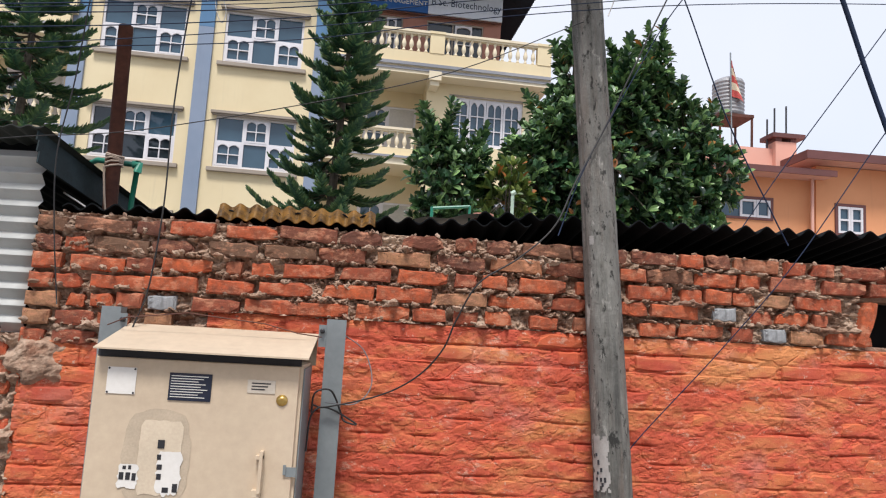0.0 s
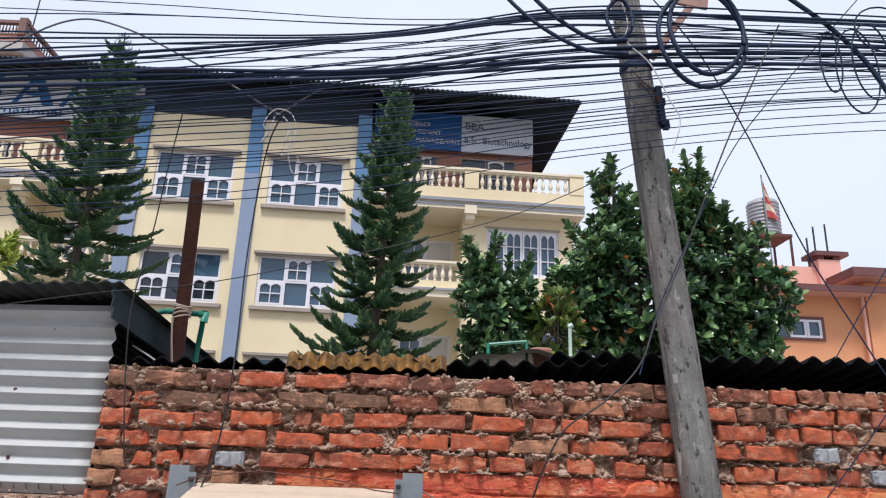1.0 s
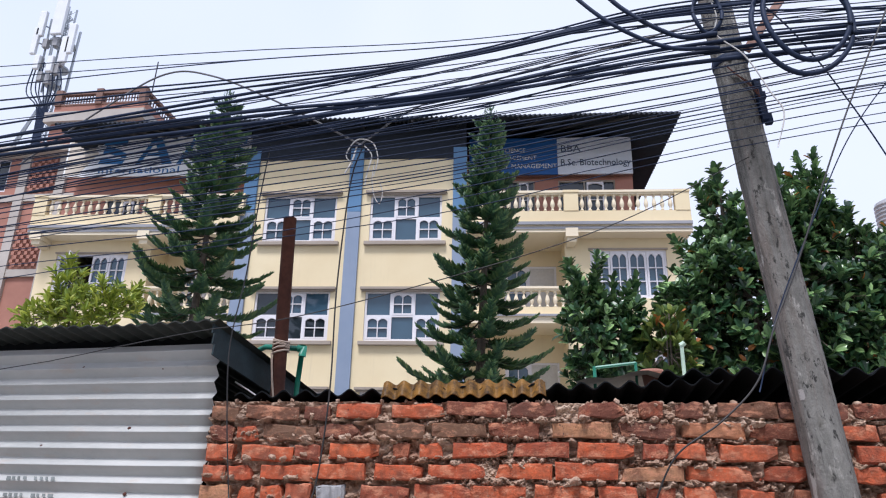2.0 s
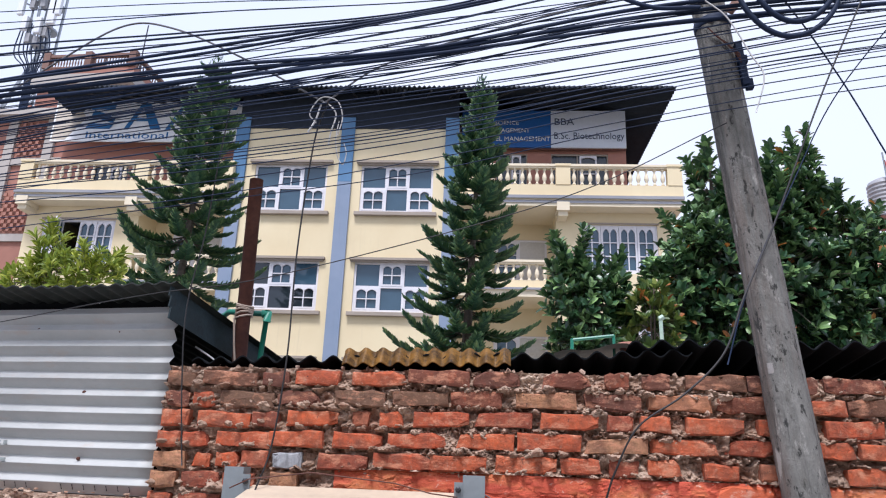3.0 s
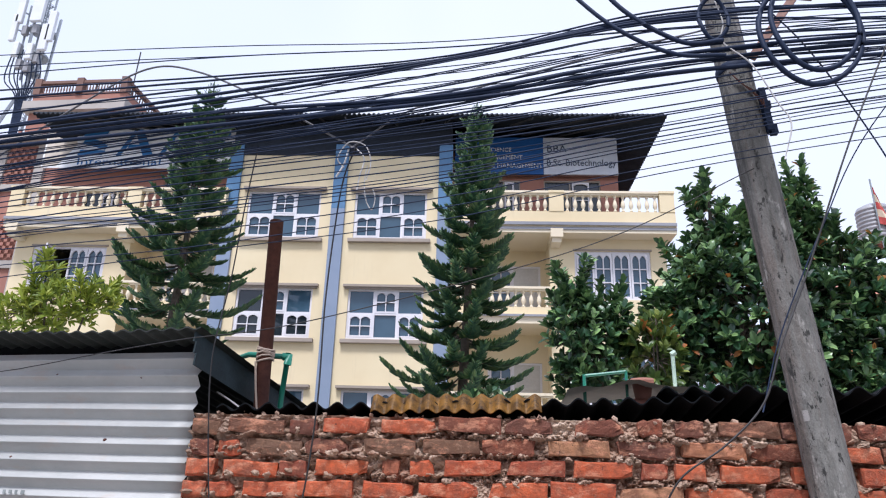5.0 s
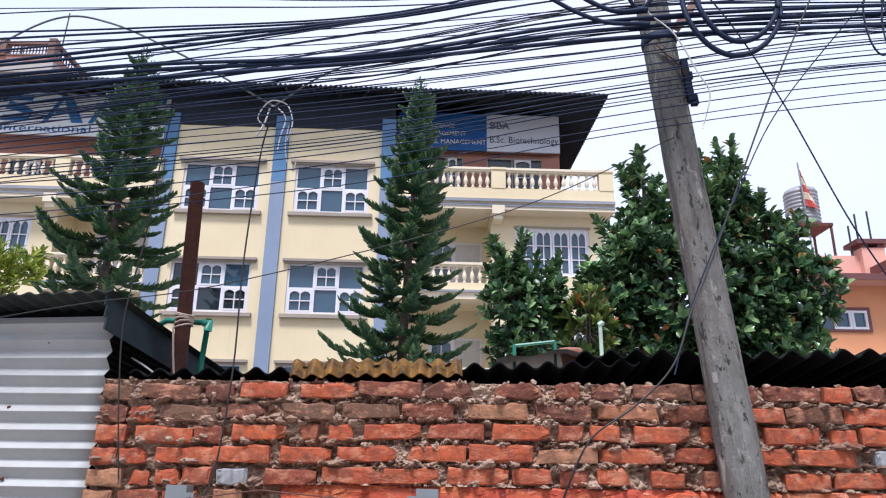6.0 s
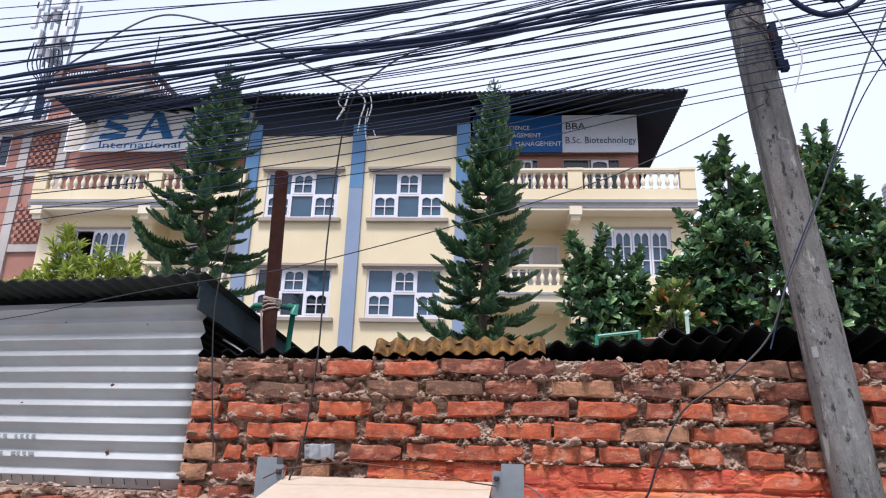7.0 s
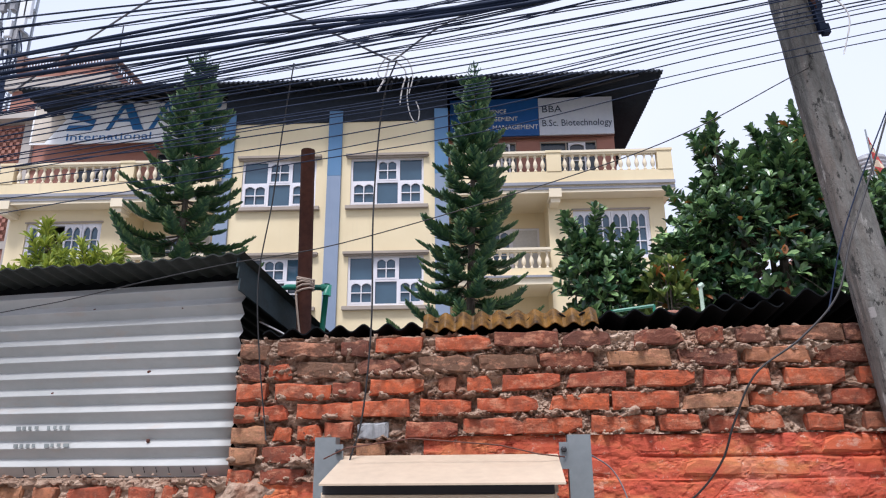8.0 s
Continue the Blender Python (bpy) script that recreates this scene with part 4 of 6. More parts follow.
# ---- rusty post with ties ----
post = empty("iron_post", pose(-1.14, 3.55, 0))
tagged(post, "rusty iron pipe post tied with rope behind the wall", "post")
part("tube", tube([(0.0, 0, 0), (-0.02, 0, 1.6), (-0.055, 0, 2.98)], 0.034, 14), RUST, post, smooth=True)
bm = bmesh.new()
for k in range(5):
    tube([(-0.035 + 0.042 * math.cos(a / 8 * math.tau), 0.042 * math.sin(a / 8 * math.tau), 2.26 + k * 0.014 + 0.01 * math.sin(a + k)) for a in range(9)], 0.005, 5, bm)
tube([(-0.07, -0.03, 2.25), (-0.05, -0.04, 2.12), (-0.03, -0.04, 2.0)], 0.005, 5, bm)
part("rope", bm, ROPE, post, "pale rope binding")
green = empty("water_pipe", pose(0, 0, 0))
tagged(green, "green plastic water pipe bent over the shed roof", "pipe")
part("tube", tube([(-1.6, 4.2, 2.38), (-1.30, 3.66, 2.31), (-1.10, 3.66, 2.30)], 0.014, 8), TEAL, green, smooth=True)
part("tube", tube([(-1.10, 3.66, 2.32), (-1.12, 3.68, 2.10), (-1.13, 3.7, 1.9)], 0.014, 8), TEAL, green, smooth=True)
part("elbow", tube([(-1.125, 3.66, 2.30), (-1.095, 3.66, 2.302), (-1.1, 3.66, 2.26)], 0.021, 8), TEAL, green, smooth=True)

# ---- utility pole ----
pole = empty("utility_pole", pose(1.2926, 3.045, 0, -1.78, -4.48, 0))
tagged(pole, "leaning weathered concrete utility pole carrying tangled cables", "pole")
bm = bmesh.new()
rows, SIDES = 200, 44
rings = []
for k in range(rows + 1):
    z = 6.5 * k / rows
    r = 0.085 - 0.0035 * z
    ring = []
    for i in range(SIDES):
        a = math.tau * i / SIDES
        d = r * (1 + 0.05 * noise.noise(Vector((math.cos(a) * 2, math.sin(a) * 2, z * 1.5))) + 0.02 * noise.noise(Vector((math.cos(a) * 6, math.sin(a) * 6, z * 8))))
        # a split down the side that faces the street, and spalled pits
        split = (a - 4.40 - 0.16 * noise.noise(Vector((0, 0, z * 3.1))) + 0.05 * noise.noise(Vector((0, 4, z * 14)))) / 0.10
        d -= 0.020 * math.exp(-split * split) * max(0.0, 0.35 + 1.3 * noise.noise(Vector((2, 2, z * 21))))
        d -= 0.006 * max(0.0, noise.noise(Vector((math.cos(a) * 5, math.sin(a) * 5, z * 16))) - 0.25) + 0.0014 * noise.noise(Vector((math.cos(a) * 20, math.sin(a) * 20, z * 40)))
        ring.append(bm.verts.new((d * math.cos(a), d * math.sin(a), z)))
    rings.append(ring)
for a, b in zip(rings, rings[1:]):
    for i in range(SIDES):
        bm.faces.new((a[i], a[(i + 1) % SIDES], b[(i + 1) % SIDES], b[i]))
bm.faces.new(rings[-1])
part("shaft", bm, POLE, pole, smooth=True)


part("bracket", boxes((0.055, 0.082, -0.075, -0.035, 3.19, 3.40), (0.075, 0.094, -0.07, -0.04, 3.30, 3.335), (0.07, 0.098, -0.068, -0.04, 3.175, 3.22)), CABLE, pole, "dark cable bracket")
part("strap", lathe([(0.076, 3.52), (0.079, 3.525), (0.079, 3.555), (0.076, 3.56)], 20), CABLE, pole, "black steel strap", smooth=True)
part("crossarm", block(-0.018, 0.018, -0.015, 0.015, 0, 0.40, 0.004), WEATHERED_WOOD, pole, "weathered wooden arm", m=pose(0.05, -0.10, 3.54, 0, 39, 0))
part("plate", block(-0.085, 0.085, -0.008, 0.008, -0.035, 0.035, 0.004), WEATHERED_WOOD, pole, "drilled weathered plate", m=pose(0.29, -0.11, 3.86, 0, 14, 0))
bm = bmesh.new()
for k in range(9):
    z = 3.49 - k * 0.012
    tube([(-0.05 + 0.008 * k, -0.078, z), (-0.02 + 0.01 * k, -0.085, z - 0.06), (0.03 + 0.004 * k, -0.078, z - 0.10)], 0.003, 4, bm)
part("wire_tie", bm, RUST, pole, "pale frayed wire ties")

# ---- distribution cabinet on steel posts ----
CAB_X = -0.475
cabinet = empty("distribution_cabinet", pose(CAB_X, 2.75, 0))
tagged(cabinet, "beige steel distribution cabinet with torn notices, between steel posts", "cabinet")
part("body", block(-0.378, 0.378, 0.018, 0.30, 0.42, 1.395, 0.004), BEIGE, cabinet)
part("side_panel", block(0.379, 0.384, 0.03, 0.29, 0.44, 1.38), STEEL, cabinet)
door = part("door", block(-0.372, 0.366, 0.0, 0.02, 0.44, 1.388, 0.004), BEIGE, cabinet)
# black strip added in place of the shadow under the lid
part("gap_seal", block(-0.37, 0.37, 0.008, 0.016, 1.389, 1.43), INK, cabinet)
bm = bmesh.new()
prof = [(-0.055, 1.418), (0.29, 1.505), (0.29, 1.511), (-0.055, 1.424)]
va = [bm.verts.new((-0.366, y, z)) for y, z in prof]
vb = [bm.verts.new((0.402, y, z)) for y, z in prof]
bm.faces.new(va[::-1])
bm.faces.new(vb)
for i in range(4):
    j = (i + 1) % 4
    bm.faces.new((va[i], va[j], vb[j], vb[i]))
box(bm, -0.364, 0.398, 0.288, 0.30, 1.38, 1.50)
bmesh.ops.recalc_face_normals(bm, faces=bm.faces)
part("lid", bm, BEIGE, cabinet, "sloping beige rain lid")
for x0, x1 in ((-0.465, -0.39), (0.435, 0.515)):
    post_bm = boxes((x0, x1, 0.24, 0.248, 0, 1.575), (x0 if x0 > 0 else x1 - 0.008, x0 + 0.008 if x0 > 0 else x1, 0.248, 0.31, 0, 1.575), (x0, x0 + 0.006, 0.248, 0.27, 0, 1.575))
    part("leg", post_bm, STEEL, cabinet, "grey steel channel post")
    part("lug", boxes((x1 if x0 < 0 else x0 - 0.03, x1 + 0.03 if x0 < 0 else x0, 0.235, 0.243, 1.46, 1.55)), STEEL, cabinet)
    part("bolt", lathe([(0.011, 0), (0.011, 0.012), (0.006, 0.014), (0.006, 0.022)], 6), DARK_STEEL, cabinet, m=pose((x1 + 0.015 if x0 < 0 else x0 - 0.015), 0.235, 1.525, 90))
part("notice", block(-0.325, -0.222, -0.003, -0.0005, 1.257, 1.353), PAPER, door, "blank white notice with four rivets")
for x, z in ((-0.32, 1.262), (-0.228, 1.262), (-0.32, 1.348), (-0.228, 1.348)):
    part("rivet", lathe([(0.004, 0), (0.003, 0.003)], 8), INK, door, m=pose(x, -0.003, z, 90))
part("plate", block(-0.103, 0.05, -0.004, -0.0005, 1.243, 1.343), NAVY, door, "navy blue warning plate with white lines")
bm = bmesh.new()
for k in range(9):
    box(bm, -0.096, -0.096 + 0.14 * (0.95 - 0.3 * ((k * 7) % 5) / 5), -0.0055, -0.004, 1.331 - k * 0.0095, 1.3335 - k * 0.0095)
part("writing", bm, PAPER, door, "rows of small white bars")
part("label", block(0.18, 0.282, -0.003, -0.0005, 1.284, 1.332), CANVAS, door, "small metal label")
bm = bmesh.new()
for k in range(3):
    box(bm, 0.195, 0.265 - 0.01 * k, -0.0042, -0.003, 1.318 - k * 0.011, 1.322 - k * 0.011)
part("writing", bm, INK, door)
part("lock", lathe([(0.021, 0), (0.021, 0.004), (0.014, 0.007), (0.013, 0.010), (0.006, 0.0105)], 16), BRASS, door, "round brass lock", m=pose(0.31, 0.0, 1.262, 90), smooth=True)


def torn(x0, x1, z0, z1, seed, lift=0.002, ragged=0.12, square=1.0):
    """A sheet of paper with a ragged edge, a little curled."""
    r = random.Random(seed)
    bm = bmesh.new()
    cx, cz = (x0 + x1) / 2, (z0 + z1) / 2
    ring = []
    n = 36
    for i in range(n):
        a = math.tau * i / n
        k = 1 / max(abs(math.cos(a)), abs(math.sin(a))) ** square
        jag = 1 + (r.uniform(-ragged, ragged) if math.sin(a) < 0.6 else r.uniform(-0.02, 0.02))
        ring.append(bm.verts.new((cx + (x1 - x0) / 2 * math.cos(a) * k * jag, -lift - 0.0004 * r.random(), cz + (z1 - z0) / 2 * math.sin(a) * k * jag)))
    mid = bm.verts.new((cx, -lift, cz))
    for i in range(n):
        bm.faces.new((mid, ring[i], ring[(i + 1) % n]))
    bmesh.ops.recalc_face_normals(bm, faces=bm.faces)
    return bm


OLD_PAPER = plain("old_paper", (0.36, 0.34, 0.32), 0.9, 0, 0.35, 25)
PEELED = plain("peeled_backing", (0.62, 0.52, 0.39), 0.85, 0, 0.12, 16)
STAIN = plain("glue_stain", (0.49, 0.40, 0.295), 0.8, 0, 0.25, 18)
part("glue_stain", torn(-0.245, 0.0, 0.86, 1.21, 3, 0.0014, 0.04, 0.45), STAIN, door, "brown patch of old glue")
part("poster", torn(-0.185, -0.035, 0.905, 1.168, 4, 0.0028, 0.03), PEELED, door, "peeled poster, paper side gone")
part("poster", torn(-0.115, -0.03, 0.905, 1.06, 8, 0.0042), PAPER, door, "torn white poster remnant")
part("poster", torn(-0.25, -0.18, 0.925, 1.01, 9, 0.0042), PAPER, door, "torn white poster remnant")
bm = bmesh.new()
for k, (x, z, w, h) in enumerate(((-0.245, 0.955, 0.016, 0.026), (-0.222, 0.955, 0.016, 0.026), (-0.2, 0.953, 0.014, 0.026), (-0.235, 0.992, 0.012, 0.012), (-0.215, 0.992, 0.01, 0.014),
                                  (-0.12, 1.07, 0.024, 0.03), (-0.118, 1.03, 0.014, 0.018), (-0.116, 0.995, 0.018, 0.018), (-0.114, 0.96, 0.016, 0.02), (-0.09, 0.915, 0.022, 0.018), (-0.055, 0.917, 0.018, 0.03))):
    box(bm, x, x + w, -0.0056, -0.0045, z, z + h)
part("writing", bm, INK, door, "plain black bars of writing")


def pasted(a0, a1, z0, z1, radius, seed, lift=0.003):
    """Paper pasted round the pole between two angles, with torn edges and holes."""
    r = random.Random(seed)
    bm = bmesh.new()
    na, nz = 14, 40
    grid = [[None] * (na + 1) for _ in range(nz + 1)]
    for k in range(nz + 1):
        for i in range(na + 1):
            a = math.radians(a0 + (a1 - a0) * i / na) - math.pi / 2
            z = z0 + (z1 - z0) * k / nz
            d = radius - 0.0035 * z + lift
            grid[k][i] = bm.verts.new((d * math.cos(a), d * math.sin(a), z))
    for k in range(nz):
        for i in range(na):
            edge = min(i, na - 1 - i, k / 2, (nz - 1 - k) / 2)
            if edge * 0.16 + noise.noise(Vector((i * 0.42, seed, k * 0.19))) > -0.10:
                bm.faces.new((grid[k][i], grid[k][i + 1], grid[k + 1][i + 1], grid[k + 1][i]))
    bmesh.ops.delete(bm, geom=[v for v in bm.verts if not v.link_faces], context="VERTS")
    return bm


part("poster", pasted(-84, -24, 0.93, 1.165, 0.086, 14), OLD_PAPER, pole, "torn grey paper notice pasted on the pole")
bm = bmesh.new()
for k, (a, z) in enumerate(((-66, 0.975), (-52, 0.972), (-40, 0.97), (-62, 1.0), (-50, 1.012), (-58, 1.04), (-64, 1.075), (-48, 0.952))):
    a = math.radians(a) - math.pi / 2
    box(bm, 0.0865 * math.cos(a) - 0.004, 0.0865 * math.cos(a) + 0.005, 0.0865 * math.sin(a) - 0.003, 0.0865 * math.sin(a) + 0.002, z, z + 0.012 + 0.004 * (k % 3))
part("writing", bm, INK, pole, "plain dark bars of writing")
part("paint_patch", pasted(-52, -36, 1.98, 2.02, 0.085, 23, 0.003), OLD_PAPER, pole)
part("handle", boxes((0.235, 0.262, -0.03, 0.0, 1.05, 1.062), (0.25, 0.262, -0.035, 0.0, 0.93, 1.078), (0.23, 0.26, -0.028, 0.0, 0.915, 0.94)), BEIGE, door, "bent pull handle")
part("hasp", boxes((0.335, 0.345, -0.010, 0.0, 0.995, 1.03), (0.345, 0.382, -0.005, 0.0, 0.988, 1.022)), STEEL, door)
# thin wire along the lid
lid_wire = part("wire", tube([(-0.42, 0.2, 1.50), (-0.33, 0.15, 1.535), (-0.1, 0.15, 1.565), (0.2, 0.16, 1.54), (0.33, 0.17, 1.51), (0.42, 0.2, 1.50)], 0.0025, 5), RUST, cabinet)

# ---- overhead cables ----


def spline(points, steps=10):
    """Points on a smooth line through the given ones."""
    p = [Vector(q) for q in points]
    p = [p[0] * 2 - p[1], *p, p[-1] * 2 - p[-2]]
    out = []
    for a, b, c, d in zip(p, p[1:], p[2:], p[3:]):
        for k in range(steps):
            t = k / steps
            out.append(0.5 * (2 * b + (c - a) * t + (2 * a - 5 * b + 4 * c - d) * t * t + (3 * b - a - 3 * c + d) * t ** 3))
    out.append(p[-2])
    return out


def cable(points, radius=0.004, material=None, label="thin black overhead utility cable", steps=10, name="cable", group="overhead cables"):
    ob = part(name, tube(spline(points, steps), radius, 6), material or CABLE, smooth=True)
    return tagged(ob, label, "cable", group)


wire_rng = random.Random(11)


def span_family(count, left, before, over, at_pole, right, radius, depth=(2.90, 2.94), label="thin black overhead utility cable"):
    """Cables side by side from far left, over the wall, past the pole and on to the right; heights in metres."""
    for i in range(count):
        f = (i + wire_rng.uniform(-0.3, 0.3)) / max(1, count - 1) if count > 1 else 0.5
        h = [a + (b - a) * f + wire_rng.uniform(-0.012, 0.012) for a, b in (left, before, over, at_pole, right)]
        y = wire_rng.uniform(*depth)
        start = h[0] + (h[0] - h[1]) * 2.1
        end = h[4] + (h[4] - h[3]) * 1.2
        pts = [(-4.6, y + 0.1, start), (-2.33, y + 0.02, h[0]), (-1.26, y, h[1]), (-0.26, y, h[2]), (0.68, y, h[3]), (1.75, y + 0.02, h[4]), (3.6, y + 0.1, end)]
        cable(pts, wire_rng.uniform(*radius), None, label)


span_family(3, (3.49, 3.58), (3.52, 3.58), (3.54, 3.57), (3.59, 3.64), (3.62, 3.70), (0.0022, 0.0032), (2.90, 2.93))
span_family(3, (3.28, 3.41), (3.38, 3.43), (3.46, 3.50), (3.62, 3.68), (3.60, 3.74), (0.0032, 0.0055), (2.87, 2.90), "thick black overhead utility cable")
span_family(2, (3.17, 3.19), (3.30, 3.32), (3.46, 3.47), (3.62, 3.64), (3.66, 3.70), (0.0060, 0.0075), (2.86, 2.88), "thick black overhead utility cable")
span_family(12, (2.88, 3.16), (3.04, 3.27), (3.19, 3.43), (3.39, 3.60), (3.50, 3.64), (0.0018, 0.0036), (2.86, 2.93))
span_family(3, (3.08, 3.13), (3.17, 3.22), (3.24, 3.28), (3.37, 3.44), (3.44, 3.54), (0.0065, 0.0090), (2.86, 2.89), "thick black overhead utility cable")
span_family(5, (2.88, 3.04), (3.06, 3.17), (3.20, 3.34), (3.37, 3.52), (3.44, 3.58), (0.0028, 0.0045), (2.87, 2.92), "thick black overhead utility cable")
span_family(15, (2.64, 3.00), (2.76, 3.11), (2.88, 3.22), (3.06, 3.33), (3.24, 3.50), (0.0016, 0.0030), (2.88, 2.92))
span_family(4, (3.15, 3.37), (3.26, 3.38), (3.34, 3.44), (3.43, 3.54), (3.50, 3.66), (0.0016, 0.0026), (2.90, 2.94))
span_family(4, (2.46, 2.67), (2.58, 2.74), (2.73, 2.87), (2.93, 3.05), (3.10, 3.24), (0.0018, 0.0026), (2.90, 2.93))
SHIFT = Vector((-0.13, 0, 0))


def cable_at(points, *rest, **more):
    return cable([Vector(p) + SHIFT for p in points], *rest, **more)


# thick service cables and coils at the pole
cable_at([(0.45, 2.9, 3.95), (0.62, 2.88, 3.68), (0.85, 2.87, 3.50), (1.02, 2.87, 3.50)], 0.010, label="thick black cable looping to the pole")
cable_at([(0.30, 2.9, 3.92), (0.55, 2.86, 3.60), (0.80, 2.86, 3.44), (1.02, 2.86, 3.42)], 0.009, label="thick black cable looping to the pole")
for cx, cz, rx, rz, turns, y in ((0.99, 3.61, 0.06, 0.10, 1.0, 2.87), (1.36, 3.52, 0.20, 0.25, 1.1, 2.85), (1.38, 3.56, 0.17, 0.23, 0.9, 2.84)):
    pts = [(cx + rx * math.cos(a), y + 0.01 * math.sin(3 * a), cz + rz * math.sin(a)) for a in [2.3 + turns * math.tau * k / 18 for k in range(19)]]
    cable_at(pts, 0.011 if rx > 0.1 else 0.009, label="coil of thick black cable hung on the pole", steps=3)
for cx, cz, rx, rz, y in ((2.10, 3.42, 0.10, 0.22, 2.9), (2.16, 3.46, 0.09, 0.20, 2.88), (2.22, 3.62, 0.13, 0.12, 2.86), (1.98, 3.46, 0.05, 0.16, 2.9)):
    pts = [(cx + rx * math.cos(a), y, cz + rz * math.sin(a)) for a in [1.9 + math.tau * k / 16 for k in range(17)]]
    cable_at(pts, 0.004, label="loose loop of thin black cable", steps=3)
cable_at([(1.75, 2.95, 3.92), (2.05, 2.92, 3.62), (2.22, 2.9, 3.32), (2.42, 2.9, 2.75), (2.62, 2.9, 2.2), (2.85, 2.92, 1.6)], 0.011, label="heavy black cable slanting down past the wall")
cable_at([(1.16, 2.92, 3.78), (1.36, 2.92, 3.50), (1.565, 2.95, 3.11), (1.80, 3.0, 2.58), (2.02, 3.03, 2.19), (2.12, 3.05, 2.03)], 0.0032)
cable_at([(2.30, 2.9, 3.98), (1.96, 2.95, 3.58), (1.565, 2.98, 3.10), (1.36, 3.02, 2.72), (1.16, 3.04, 2.30), (1.06, 3.05, 2.0)], 0.0028)
cable_at([(3.2, 2.9, 3.5), (2.61, 3.0, 2.65), (2.17, 3.06, 1.97), (1.85, 3.12, 1.55), (1.5, 3.15, 1.15), (1.3, 3.15, 0.9)], 0.0026)
cable_at([(2.9, 2.9, 3.6), (2.48, 2.95, 2.98), (2.1, 3.0, 2.42), (1.9, 3.04, 2.1)], 0.0025)
cable_at([(1.72, 2.84, 3.6), (1.45, 2.85, 3.04), (1.21, 2.86, 2.48), (1.07, 2.82, 2.20), (0.98, 2.79, 2.0), (0.84, 2.78, 1.86), (0.685, 2.78, 1.75), (0.605, 2.80, 1.60), (0.56, 2.83, 1.48), (0.47, 2.87, 1.37), (0.33, 2.92, 1.285), (0.12, 2.95, 1.225), (0.06, 2.95, 1.23)], 0.0036, SHEATH, label="black service cable sagging from the pole to the cabinet")
cable_at([(0.06, 2.93, 1.20), (0.07, 2.92, 1.28), (0.13, 2.94, 1.29), (0.17, 2.98, 1.21), (0.19, 2.97, 1.17), (0.24, 2.97, 1.16), (0.12, 2.96, 1.22), (0.06, 2.94, 1.19), (0.05, 2.93, 1.05)], 0.004, SHEATH, label="looped end of the service cable")
cable_at([(0.11, 2.96, 1.24), (0.23, 2.98, 1.24), (0.29, 3.02, 1.32), (0.25, 3.06, 1.45), (0.15, 3.04, 1.52)], 0.0026, GREY_WIRE, "thin grey wire looped by the post")
def knot_cable(points, *rest, **more):
    """The upper points hang by the knot, which lies a little aside."""
    return cable_at([Vector(p) + Vector((0.045, 0, -0.028)) * min(1.0, max(0.0, (p[2] - 1.5) / 1.4)) for p in points], *rest, **more)


# cable that drops from the knot to the cabinet, with loose white ends
cable([(-0.645, 2.91, 3.06), (-0.70, 2.96, 2.95), (-0.733, 3.0, 2.75), (-0.748, 3.0, 2.4), (-0.745, 3.0, 2.0), (-0.77, 3.0, 1.66), (-0.81, 2.98, 1.49)], 0.0038, SHEATH, label="black drop cable hanging in front of the wall")
cable_at([(-0.95, 2.92, 3.08), (-1.0, 2.98, 2.82), (-1.05, 3.05, 2.52), (-1.09, 3.06, 2.2), (-1.07, 3.07, 1.9), (-1.02, 3.07, 1.57)], 0.003, SHEATH, label="thin black cable end hanging down")
knot_cable([(-0.58, 2.94, 3.10), (-1.0, 2.95, 3.35), (-1.35, 2.96, 3.52), (-1.6, 2.97, 3.55), (-1.9, 2.98, 3.38), (-2.3, 3.0, 3.1)], 0.0045, GREY_WIRE, "grey cable arching over to the knot")
knot_cable([(-0.58, 2.93, 3.10), (-0.3, 2.92, 3.28), (0.3, 2.9, 3.45), (0.95, 2.88, 3.60)], 0.004, GREY_WIRE, "grey cable running to the knot")
knot_cable([(-0.612, 2.93, 3.002), (-0.640, 2.92, 3.042), (-0.597, 2.92, 3.114), (-0.525, 2.92, 3.098), (-0.496, 2.92, 3.018), (-0.511, 2.92, 2.938)], 0.0028, WHITE_WIRE, "loose white wire end at the knot")
knot_cable([(-0.590, 2.93, 3.098), (-0.561, 2.92, 3.082), (-0.525, 2.92, 3.034), (-0.540, 2.92, 2.954), (-0.547, 2.92, 2.890)], 0.0032, WHITE_WIRE, "loose white wire end at the knot")
knot_cable([(-0.597, 2.93, 3.090), (-0.612, 2.92, 3.010), (-0.640, 2.92, 2.954)], 0.004, WHITE_WIRE, "loose white wire end at the knot")
cable_at([(-0.467, 2.93, 2.98), (-0.475, 2.93, 2.90), (-0.462, 2.93, 2.82), (-0.436, 2.93, 2.78), (-0.425, 2.93, 2.83), (-0.44, 2.93, 2.88)], 0.0024, WHITE_WIRE, "curled white wire end below the knot")
cable([(-4.4, 3.16, 1.80), (-2.35, 3.12, 2.10), (-2.04, 3.12, 2.15), (-1.70, 3.08, 2.205), (-1.355, 3.05, 2.257), (-0.79, 3.0, 2.33), (0.3, 2.95, 2.62), (1.0, 3.02, 2.98)], 0.0022, SHEATH, "thin black cable crossing the shed")
cable_at([(1.0, 2.885, 3.75), (1.03, 2.88, 3.60), (1.02, 2.88, 3.50), (1.12, 2.87, 3.38), (1.2, 2.87, 3.2), (1.24, 2.87, 3.1), (1.2, 2.88, 2.95)], 0.003, WHITE_WIRE, "thin pale wire over the pole")

# ---- trees ----


